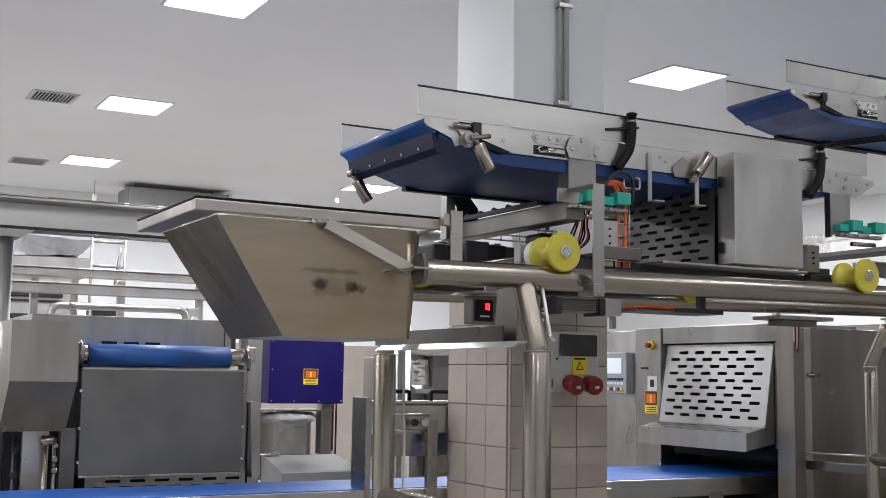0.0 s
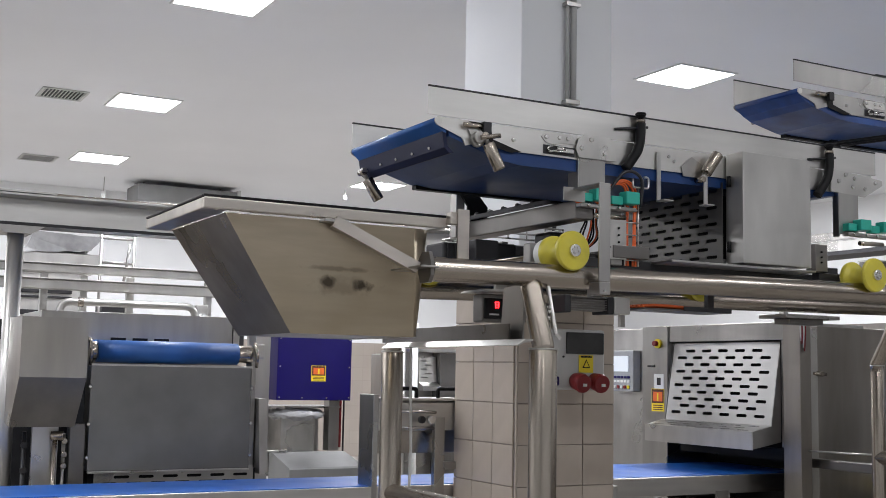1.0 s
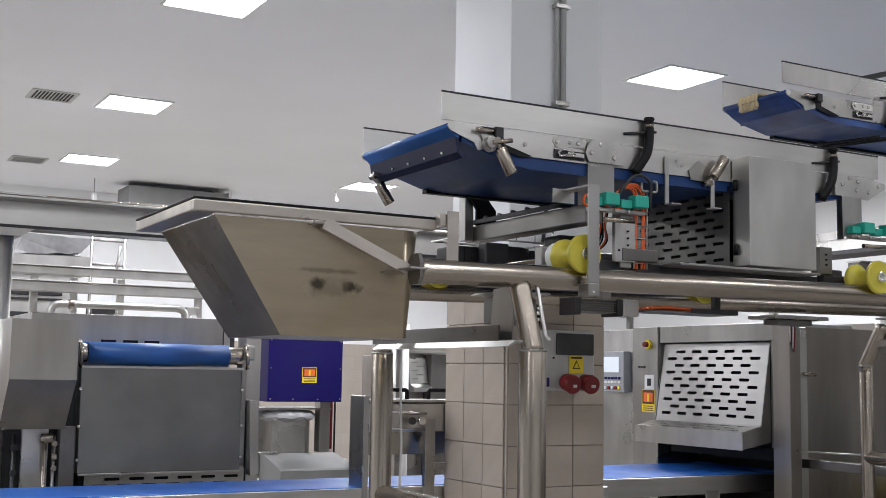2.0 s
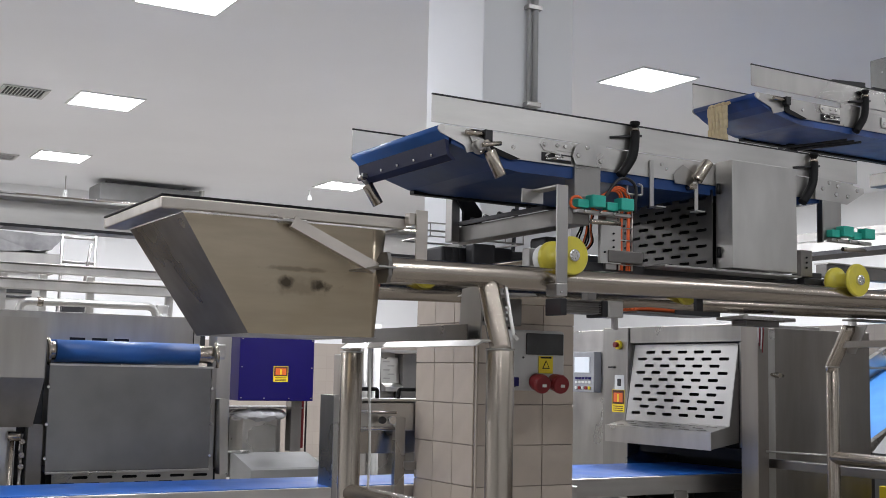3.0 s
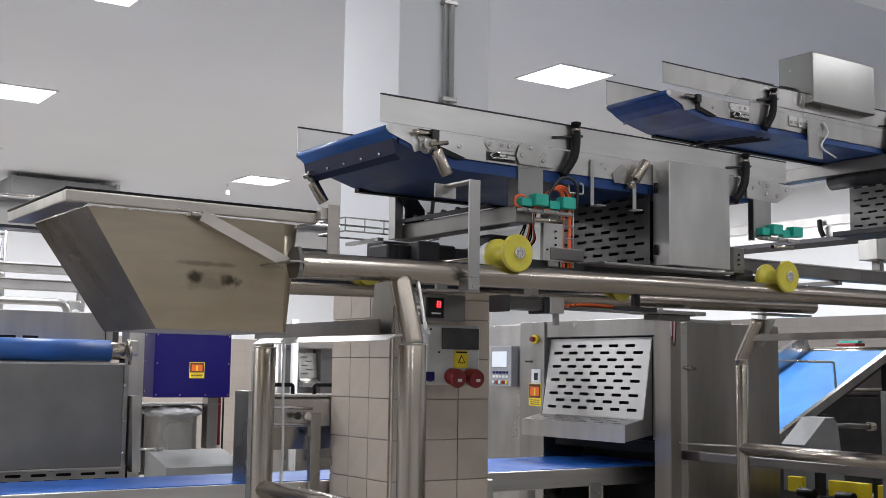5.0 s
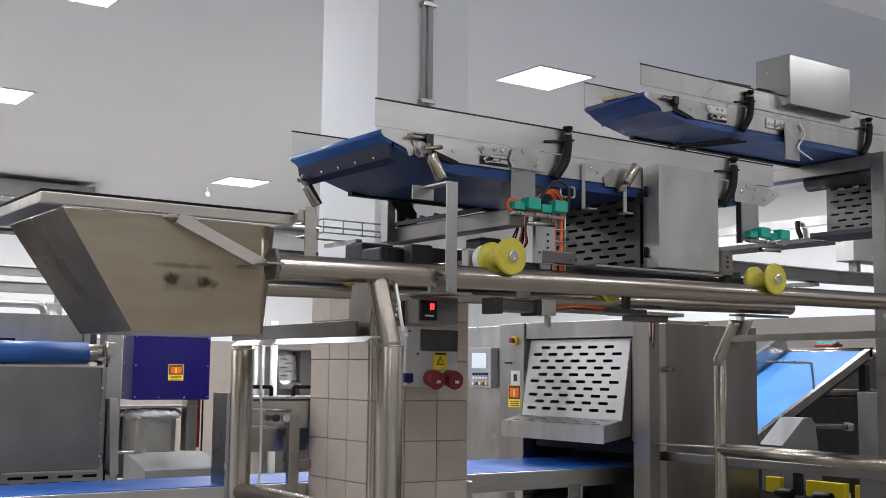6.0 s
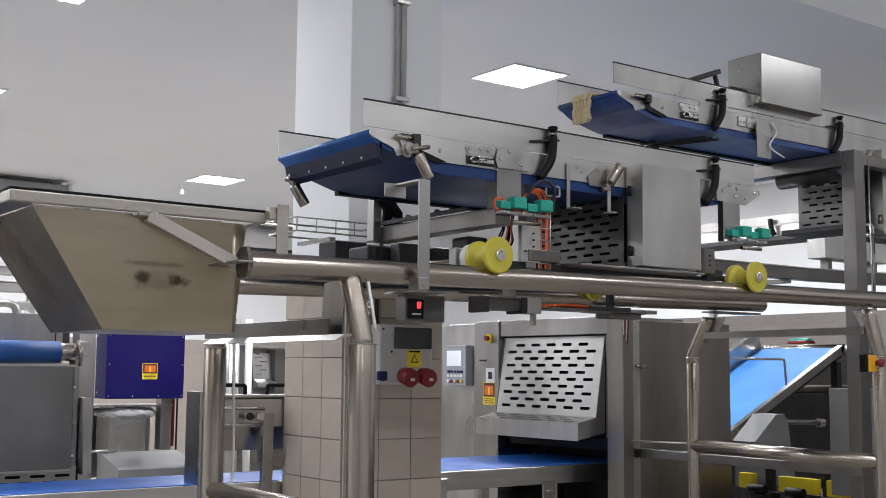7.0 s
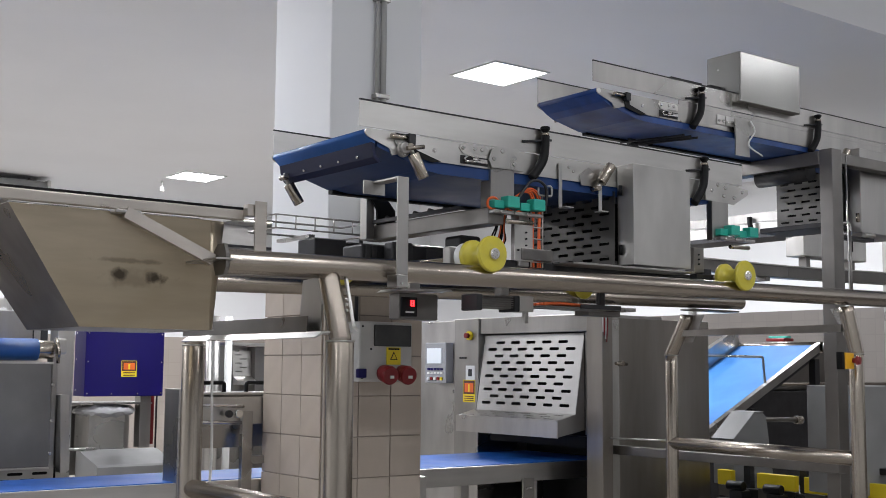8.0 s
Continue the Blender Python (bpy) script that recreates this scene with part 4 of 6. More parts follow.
def rail_wheel(e, x, y, side):
    """A flanged wheel; its hollow runs on the rail. Built about its own axle."""
    prof = [(0.0, 0.012), (0.0, 0.060), (0.004, 0.064), (0.014, 0.064), (0.019, 0.059), (0.025, 0.040), (0.045, 0.031), (0.085, 0.031), (0.098, 0.042), (0.102, 0.053), (0.107, 0.057), (0.122, 0.057), (0.128, 0.052), (0.128, 0.012)]
    bm = B()
    n = 36
    rings = []
    for i in range(n):
        a = 2 * math.pi * i / n
        rings.append([bm.verts.new((rr * math.cos(a), (d - 0.06) * side, rr * math.sin(a))) for d, rr in prof])
    k = len(prof)
    for i in range(n):
        a, b = rings[i], rings[(i + 1) % n]
        for j in range(k):
            f = bm.faces.new((a[j], a[(j + 1) % k], b[(j + 1) % k], b[j]))
            f.smooth = 1 < j < k - 3
    bmesh.ops.recalc_face_normals(bm, faces=bm.faces)
    w = link("wheel", bm, YELLOW, e, label="yellow flanged rail wheel")
    w.location = Vector((x, y, 1.748)) - Vector(C1)
    hub = cyl(B(), (0, -0.072 * side, 0), (0, 0.0 * side, 0), 0.021, None, 12, 0.003)
    for i in range(6):
        a = i * math.pi / 3
        cyl(hub, (0.011 * math.cos(a), -0.075 * side, 0.011 * math.sin(a)), (0.011 * math.cos(a), -0.071 * side, 0.011 * math.sin(a)), 0.0035, None, 6)
    link("hub", hub, CHROME, w)
    return w


def second_conveyor():
    e = thing("infeed_conveyor", (5.0, 2.8, 2.53), "raised stainless infeed conveyor with a blue belt and side guards", "conveyor")
    nx, y0, y1, zt = 3.50, 2.62, 3.02, 2.646
    upper_conveyor(e, nx, y0, y1, zt, 7.6, 0.118, False)
    clamp_handle(e, 4.19, y0, zt + 0.0)
    clamp_handle(e, 5.15, y0, zt - 0.005)
    for x in (4.43, 4.50):
        part("small_plate", box(B(), x - 0.09, x - 0.03, y0 - 0.012, y0 - 0.0045, zt - 0.06, zt - 0.01, 0.002), PALE, e)
        bolts(e, [(x - 0.075, y0 - 0.012, zt - 0.04), (x - 0.045, y0 - 0.012, zt - 0.04)], 0.008)
    st = part("stem", prism(B(), [(4.46, zt - 0.02), (4.58, zt - 0.02), (4.60, zt - 0.05), (4.57, zt - 0.075), (4.57, 2.44), (4.46, 2.44)], "y", y0 - 0.030, y0 - 0.022), STEEL, e, "upright bracket stem")
    part("cable", tube(B(), smooth_pts([(4.57, y0 - 0.04, zt - 0.02), (4.60, y0 - 0.04, zt - 0.07), (4.55, y0 - 0.04, 2.50), (4.66, y0 - 0.04, 2.455)]), 0.004, 8), WHITE_P, st)
    part("support_arm", prism(B(), [(4.06, 2.545), (4.10, 2.545), (4.15, 2.47), (4.19, 2.44), (4.15, 2.44), (4.09, 2.47)], "y", 2.95, 2.965), DARK, e)
    for i in range(3):
        part("tray_rod", tube(B(), [(4.15 + i * 0.05, 2.66, 2.512), (4.05 + i * 0.05, 3.0, 2.512)], 0.006, 8), DARK, e)
    c = part("top_cabinet", box(B(), 4.465, 4.965, 2.56, 2.775, 2.712, 2.975, 0.006), SATIN, e, "plain steel cabinet over the belt")
    part("cabinet_stay", box(B(), 4.40, 4.469, 2.70, 2.72, 2.80, 2.815), DARK, c)
    bolts(c, [(4.47, 2.70, 2.90), (4.47, 2.70, 2.80)], 0.006, (-1, 0, 0))
    # slotted panel and electrical box below the belt
    m = Matrix.Translation((5.42, 2.66, 2.17)) @ Matrix.Rotation(math.pi / 2, 4, "Z")
    part("slotted_panel", slotted(B(), 0.40, 0.30, 7, 0.060, 0.035, 0.012, m, 0.003, 0.03, 0.02), GUARD, e)
    # Black box added so that the slots look shaded, not wall-white.
    part("slot_shade_box", box(B(), 5.44, 5.495, 2.665, 3.055, 2.175, 2.465), BLACK, e)
    part("drum", cyl(B(), (5.18, 2.66, 2.44), (5.18, 3.0, 2.44), 0.05, None, 24), DARK, e)
    part("lower_tray", box(B(), 5.24, 5.50, 2.63, 3.05, 2.135, 2.165, 0.004), DARK, e)
    b = part("switch_box", box(B(), 5.50, 6.0, 2.56, 2.80, 2.12, 2.60, 0.005), STEEL, e, "plain steel switch box")
    part("hinge", cyl(B(), (5.495, 2.58, 2.50), (5.495, 2.58, 2.55), 0.010, None, 10), PIPE, b)
    part("hinge", cyl(B(), (5.495, 2.58, 2.18), (5.495, 2.58, 2.23), 0.010, None, 10), PIPE, b)
    fa = part("fitting_arm", box(B(), 5.24, 5.62, 2.56, 2.62, 2.075, 2.095, 0.003), DARK, e, "dark fitting arm")
    part("fitting", cyl(B(), (5.25, 2.58, 2.135), (5.25, 2.52, 2.135), 0.020, None, 18, 0.003), CHROME, fa)
    part("fitting_tube", tube(B(), arc_pts([(5.25, 2.53, 2.152), (5.34, 2.53, 2.160), (5.35, 2.53, 2.10), (5.24, 2.53, 2.094)], 0.02), 0.007, 10), CHROME, fa)
    part("fitting_cap", cyl(B(), (5.50, 2.55, 2.105), (5.60, 2.55, 2.108), 0.014, None, 14, 0.003), STEEL, fa)
    photo_tube(e, (5.36, 2.575, 2.50), (5.40, 2.57, 2.575))
    return e


def conveyor_stand():
    e = thing("conveyor_stand", (5.1, 2.8, 0), "square-tube stainless stand under the raised conveyor", "stand")
    part("post", box(B(), 5.09, 5.18, 2.46, 2.54, 0, 2.535, 0.004), STEEL_D, e, "square upright post")
    part("top_beam", box(B(), 5.09, 5.18, 2.541, 3.30, 2.455, 2.530, 0.004), STEEL_D, e)
    part("top_beam", box(B(), 5.181, 7.6, 2.47, 2.53, 2.46, 2.52, 0.004), STEEL_D, e)
    part("post", box(B(), 7.5, 7.58, 2.46, 2.469, 0, 2.52, 0.002), STEEL_D, e)
    part("low_beam", box(B(), 5.02, 5.085, 2.42, 4.06, 0.83, 0.885, 0.004), STEEL_D, e, "square low cross tube")
    part("wire", tube(B(), [(5.20, 2.45, 2.50), (5.205, 2.45, 1.2)], 0.004, 8), PALE, e)
    part("wire", tube(B(), [(5.245, 2.47, 2.10), (5.25, 2.47, 1.62)], 0.010, 8), STEEL_D, e)


# ---- low belt and machines ----
def low_conveyor():
    e = thing("low_conveyor", (2.5, 4.8, 0), "long low conveyor with a bright blue belt", "conveyor")
    part("belt", box(B(), -1.5, 3.45, 4.37, 4.89, 0.752, 0.772, 0.004), BELT, e, "bright blue belt")
    part("belt", box(B(), 3.455, 5.34, 4.37, 5.19, 0.752, 0.772, 0.004), BELT, e, "bright blue belt")
    part("side_rail", box(B(), -1.5, 5.34, 4.335, 4.366, 0.66, 0.768, 0.003), STEEL_X, e)
    part("side_rail", box(B(), -1.5, 3.45, 4.894, 4.925, 0.66, 0.760, 0.003), STEEL_X, e)
    part("side_rail", box(B(), 3.455, 4.89, 5.194, 5.225, 0.66, 0.760, 0.003), STEEL_X, e)
    part("bed", box(B(), -1.5, 5.34, 4.37, 4.89, 0.70, 0.75), DARK, e)
    for x in (-0.8, 0.9, 2.6, 4.1, 5.2):
        for y in (4.35, 4.91):
            part("leg", box(B(), x - 0.03, x + 0.03, y - 0.02, y + 0.02, 0, 0.66, 0.003), STEEL, e)
    for x in (3.55, 4.55):
        part("bracket", prism(B(), [(x, 0.68), (x + 0.09, 0.68), (x + 0.09, 0.55), (x + 0.03, 0.52), (x, 0.56)], "y", 4.32, 4.334), STEEL, e)
        bolts(e, [(x + 0.03, 4.32, 0.62), (x + 0.06, 4.32, 0.62)], 0.008)
    part("edge_tray", box(B(), 3.4, 3.75, 4.24, 4.33, 0.60, 0.74, 0.004), PALE, e)


def sticker(parent, x, y, z, w, h, normal):
    """Orange and yellow warning label; its writing is too small to read."""
    def flat(u0, u1, z0, z1, d0, d1):
        if normal == "x":
            return box(B(), x - d1, x - d0, y - u1, y - u0, z + z0, z + z1)
        return box(B(), x + u0, x + u1, y - d1, y - d0, z + z0, z + z1)
    s = part("warning_label", flat(0, w, 0, h, 0.0005, 0.0015), YELLOW_P, parent, "yellow and orange warning label")
    part("field", flat(w * 0.04, w * 0.96, h * 0.36, h * 0.97, 0.0016, 0.0022), BROWN, s)
    part("field", flat(w * 0.14, w * 0.86, h * 0.44, h * 0.86, 0.0024, 0.0030), ICON, s)
    part("field", flat(w * 0.44, w * 0.56, h * 0.46, h * 0.80, 0.0032, 0.0036), YELLOW_P, s)
    for i in range(3):
        part("print_bar", flat(w * 0.12, w * 0.88, h * (0.06 + 0.09 * i), h * (0.10 + 0.09 * i), 0.0016, 0.0022), BROWN, s)


def right_machine():
    e = thing("dough_sheeter", (5.5, 4.7, 0), "stainless dough sheeter with a slotted hood over its inlet", "machine")
    part("side_cabinet", box(B(), 4.90, 5.6, 5.20, 5.47, 0.10, 1.70, 0.004), STEEL, e, "brushed steel side cabinet")
    part("back_cabinet", box(B(), 5.10, 5.6, 5.475, 6.15, 0.10, 1.70, 0.004), PALE, e)
    part("head", box(B(), 4.915, 5.6, 4.125, 5.195, 1.59, 1.70, 0.004), STEEL, e)
    # Black block stands in for the shaded inside behind the hood's slots.
    part("dark_interior_block", box(B(), 5.35, 5.6, 4.125, 5.195, 0.10, 1.584), BLACK, e)
    part("near_pillar", box(B(), 4.895, 4.985, 3.98, 4.12, 0.0, 1.70, 0.004), DOOR, e, "brushed steel front pillar")
    part("seam_strip", box(B(), 4.992, 5.082, 4.02, 4.12, 0.0, 1.66, 0.003), PALE, e)
    part("door", box(B(), 5.09, 5.95, 4.03, 4.12, 0.05, 1.675, 0.004), DOOR, e, "tall brushed steel door")
    part("body", box(B(), 5.605, 5.93, 4.125, 5.44, 0.05, 1.66), STEEL, e)
    part("latch", cyl(B(), (5.03, 4.0, 1.39), (5.13, 4.0, 1.385), 0.010, None, 10), PIPE, e)
    part("latch_knob", cyl(B(), (5.08, 4.03, 1.388), (5.08, 3.98, 1.388), 0.016, None, 12), PIPE, e)
    # slotted hood: sloping upper sheet, nearly level lower sheet and front lip
    ya, yb = 4.20, 5.18
    w = yb - ya
    up = Vector((-0.08, 0, -0.512))
    L = up.length
    zax = -up.normalized()
    xax = Vector((0, -1, 0))
    yax = zax.cross(xax)
    m = Matrix((xax, yax, zax)).transposed().to_4x4()
    m.translation = Vector((4.95, yb, 1.58)) + up
    part("slotted_hood", slotted(B(), w, L, 10, 0.092, 0.064, 0.020, m, 0.003, 0.05, 0.03), HOOD, e, "slotted sheet-metal hood")
    low = Vector((-0.148, 0, -0.035))
    L2 = low.length
    zax = -low.normalized()
    yax = zax.cross(xax)
    m2 = Matrix((xax, yax, zax)).transposed().to_4x4()
    m2.translation = Vector((4.95, yb + 0.025, 1.58)) + up + low
    part("slotted_shelf", slotted(B(), w + 0.025, L2, 3, 0.100, 0.058, 0.014, m2, 0.003, 0.05, 0.008), HOOD, e)
    part("lip", box(B(), 4.716, 4.720, 4.194, 5.21, 0.925, 1.034), PALE, e)
    part("inlet_jamb", box(B(), 4.952, 5.0, 4.125, 4.192, 0.94, 1.588, 0.003), STEEL, e)
    part("hood_cheek", prism(B(), [(4.95, 1.58), (4.95, 0.97), (4.721, 0.93), (4.721, 1.03), (4.87, 1.066)], "y", 4.194, 4.199), HOOD, e)
    part("hood_cheek", prism(B(), [(4.95, 1.58), (4.95, 0.97), (4.721, 0.93), (4.721, 1.03), (4.87, 1.066)], "y", 5.19, 5.195), HOOD, e)
    part("inlet_bar", box(B(), 4.95, 5.0, 4.13, 5.12, 0.86, 0.93), BLACK, e)
    for i in range(4):
        part("loose_wire", tube(B(), arc_pts([(4.89 + i * 0.012, 3.972, 1.72), (4.885 + i * 0.015, 3.965, 1.66), (4.895 + i * 0.010, 3.972, 1.58 - i * 0.02)], 0.03), 0.004, 6), RED if i % 2 else WHITE_P, e)
    # controls and labels
    c = part("turn_switch", cyl(B(), (4.90, 5.29, 1.58), (4.882, 5.29, 1.58), 0.032, None, 18), YELLOW_P, e, "yellow plate with red switch")
    part("knob", cyl(B(), (4.8815, 5.29, 1.58), (4.855, 5.29, 1.58), 0.018, None, 14), RED, c)
    part("lock", box(B(), 4.89, 4.90, 5.33, 5.40, 1.418, 1.43), DARK, e)
    sticker(e, 4.90, 5.365, 1.115, 0.135, 0.155, "x")
    k = part("notice", box(B(), 4.8975, 4.8995, 5.235, 5.335, 1.27, 1.37), WHITE_P, e)
    part("print_bar", box(B(), 4.8955, 4.8970, 5.265, 5.305, 1.295, 1.345), DARK, k)
    # operator panel on the back cabinet
    h = part("operator_panel", box(B(), 5.03, 5.10, 5.74, 6.0, 1.24, 1.54, 0.006), PANEL, e, "grey operator panel with a screen and buttons")
    part("screen", box(B(), 5.024, 5.0295, 5.79, 5.97, 1.385, 1.50), SCREEN, h)
    for i in range(5):
        part("button", box(B(), 5.024, 5.0295, 5.775 + i * 0.04, 5.802 + i * 0.04, 1.335, 1.352), NAVY, h)
        part("button", box(B(), 5.024, 5.0295, 5.775 + i * 0.04, 5.802 + i * 0.04, 1.305, 1.322), WHITE_P, h)
        part("button", cyl(B(), (5.029, 5.788 + i * 0.04, 1.272), (5.018, 5.788 + i * 0.04, 1.272), 0.012, None, 10), (YELLOW_P, RED, WHITE_P, RED, WHITE_P)[i], h)


def left_machine():
    e = thing("moulding_machine", (1.5, 5.8, 0), "stainless moulding machine with a blue roller belt and apron", "machine")
    r = part("roller_belt", cyl(B(), (1.125, 5.50, 1.435), (1.93, 5.50, 1.435), 0.062, None, 32), BELT_WORN_TOP, e, "blue belt round a roller")
    part("roller_end", cyl(B(), (1.931, 5.50, 1.435), (2.02, 5.50, 1.435), 0.052, None, 24, 0.004), PIPE, r)
    part("roller_end", cyl(B(), (1.09, 5.50, 1.435), (1.124, 5.50, 1.435), 0.052, None, 24, 0.004), PIPE, r)
    part("upper_run", box(B(), 1.125, 1.93, 5.50, 5.94, 1.49, 1.497), BELT, r)
    part("apron", prism(B(), [(5.408, 1.35), (5.40, 1.355), (5.385, 0.79), (5.393, 0.785)], "x", 1.08, 1.985), SHEET, e, "large scuffed sheet apron")
    part("apron_top", box(B(), 1.08, 2.0, 5.40, 5.47, 1.352, 1.366, 0.002), PALE, e)
    part("side_ring", tube(B(), arc_pts([(1.08, 5.43, 1.36), (1.08, 5.40, 1.44), (1.08, 5.47, 1.51), (1.08, 5.56, 1.48)], 0.04), 0.010, 10), PIPE, e)
    part("side_ring", tube(B(), arc_pts([(2.03, 5.43, 1.36), (2.03, 5.41, 1.44), (2.03, 5.47, 1.50)], 0.03), 0.010, 10), PIPE, e)
    part("side_cheek", box(B(), 1.0, 1.065, 5.45, 5.56, 0.5, 1.50, 0.004), DARK, e)
    part("knuckle", box(B(), 2.03, 2.09, 5.45, 5.52, 1.41, 1.50, 0.012), PALE, e)
    b = part("back_body", box(B(), 0.9, 2.10, 5.95, 6.6, 0.2, 1.67, 0.006), STEEL, e, "brushed steel back body")
    part("body_joint", box(B(), 2.05, 2.056, 5.944, 5.949, 1.45, 1.66), DARK, b)
    for i in range(3):
        part("vent_slot", box(B(), 1.30 + i * 0.13, 1.39 + i * 0.13, 5.944, 5.949, 1.505, 1.522), BLACK, b)
    part("side_pillar", box(B(), 2.105, 2.20, 5.66, 5.80, 0.0, 1.58, 0.006), PALE, e)
    part("side_panel", prism(B(), [(5.45, 1.18), (5.62, 1.18), (5.68, 0.75), (5.40, 0.75)], "x", 2.06, 2.11), PALE, e)
    part("cheek_plate", box(B(), 2.025, 2.055, 5.50, 5.60, 0.7, 1.40, 0.004), STEEL, e)
    part("apron_fold", box(B(), 1.08, 1.985, 5.372, 5.392, 0.776, 0.788, 0.003), PALE, e)
    bolts(e, [(x, 5.386, z) for x in (1.075, 1.99) for z in (1.24, 1.04, 0.86)], 0.010)
    m = Matrix.Translation((1.12, 5.40, 0.60))
    part("slotted_apron", slotted(B(), 0.9, 0.20, 4, 0.085, 0.05, 0.016, m, 0.003, 0.04, 0.03), STEEL, e)
    # Black filler; the shade under the machine is put into its colour.
    part("dark_backing_box", box(B(), 1.10, 2.05, 5.45, 5.94, 0.2, 0.78), BLACK, e)
    h = part("hood", prism(B(), [(5.06, 1.595), (5.50, 1.60), (5.50, 1.05), (5.30, 1.03), (5.06, 1.29)], "x", 0.655, 0.985), STEEL, e, "box-shaped hood with a slanted underside")
    part("hood_leg", box(B(), 0.79, 0.925, 5.40, 5.43, 0.0, 1.04, 0.003), PALE, h, "wide pale sheet leg")
    part("hood_leg", box(B(), 0.985, 1.065, 5.40, 5.44, 0.0, 1.04, 0.003), STEEL_D, h)
    for z in (0.95, 0.88, 0.82):
        part("pipe_union", cyl(B(), (0.955, 5.375, z), (0.955, 5.40, z), 0.016, None, 14, 0.003), PIPE, h)
    part("service_pipe", cyl(B(), (0.955, 5.405, 0.0), (0.955, 5.405, 0.99), 0.010, None, 12), STEEL, h)
    part("service_pipe", cyl(B(), (0.755, 5.42, 0.0), (0.755, 5.42, 1.0), 0.012, None, 12), DARK, h)
    for z in (0.93, 0.80):
        part("pipe_union", cyl(B(), (0.755, 5.39, z), (0.755, 5.42, z), 0.018, None, 14, 0.003), DARK, h)
    part("back_panel", box(B(), 0.66, 1.06, 5.62, 5.63, 0.0, 1.02), DARK, h)
    part("valve", cyl(B(), (0.88, 5.36, 0.98), (0.94, 5.34, 0.98), 0.025, None, 14), PIPE, h)
    part("valve_pipe", tube(B(), [(0.90, 5.36, 0.98), (0.90, 5.36, 0.2)], 0.012, 10), PIPE, h)


def left_frame():
    e = thing("overhead_frame", (1.5, 5.6, 0), "tall stainless frame with a deep channel beam on pipe posts", "frame")
    part("channel", box(B(), 0.0, 4.2, 5.50, 5.53, 2.115, 2.245, 0.003), STEEL_X, e, "deep channel beam")
    part("flange", box(B(), 0.0, 4.2, 5.38, 5.62, 2.248, 2.262, 0.003), PALE, e)
    part("flange", box(B(), 0.0, 4.2, 5.44, 5.62, 2.095, 2.112, 0.003), DARK, e)
    part("top_pipe", cyl(B(), (0.0, 5.75, 2.30), (4.2, 5.75, 2.30), 0.025, None, 16), PIPE, e)
    for x in (0.665, 4.0):
        p = part("post", cyl(B(), (x, 5.5, 0), (x, 5.5, 2.05), 0.044, None, 24), PALE, e, "round pipe post")
        part("head_plate", prism(B(), [(x - 0.12, 2.0935), (x + 0.14, 2.0935), (x + 0.07, 2.051), (x - 0.07, 2.051)], "y", 5.43, 5.60), STEEL, p, "tapered head plate")
    part("gusset", box(B(), 0.2, 0.85, 5.38, 5.6, 2.2655, 2.275), PALE, e)


def back_rack():
    e = thing("pipe_rack", (1.8, 7.3, 0), "rack of pale horizontal pipes behind the machines", "pipe rack")
    for z0, z1 in ((1.993, 2.050), (1.873, 1.944)):
        g = part("beam", box(B(), 0.6, 3.2, 7.27, 7.33, z0, z1, 0.008), PALE, e, "pale square beam")
        part("top_flange", box(B(), 0.6, 3.2, 7.255, 7.345, z1 + 0.0005, z1 + 0.008, 0.002), PALE, g)
    part("handle_pipe", tube(B(), arc_pts([(1.215, 7.1, 1.52), (1.215, 7.1, 1.785), (2.15, 7.1, 1.785), (2.15, 7.1, 1.52)], 0.07), 0.026, 14), PALE, e)
    part("pipe_union", cyl(B(), (1.33, 7.1, 1.785), (1.37, 7.1, 1.785), 0.032, None, 16, 0.004), PIPE, e)
    for x in (1.15, 1.42, 1.75, 2.33, 2.75):
        part("stand_post", box(B(), x - 0.025, x + 0.025, 7.36, 7.41, 0, 1.99, 0.003), PALE, e)
    part("cross_plate", box(B(), 0.8, 2.62, 7.37, 7.40, 1.52, 1.66, 0.003), DARK, e)
    b = part("connector_box", box(B(), 2.19, 2.28, 7.20, 7.26, 1.70, 1.81, 0.01), PALE, e)
    part("connector_cap", cyl(B(), (2.235, 7.20, 1.72), (2.235, 7.16, 1.72), 0.025, None, 14), WHITE_P, b)


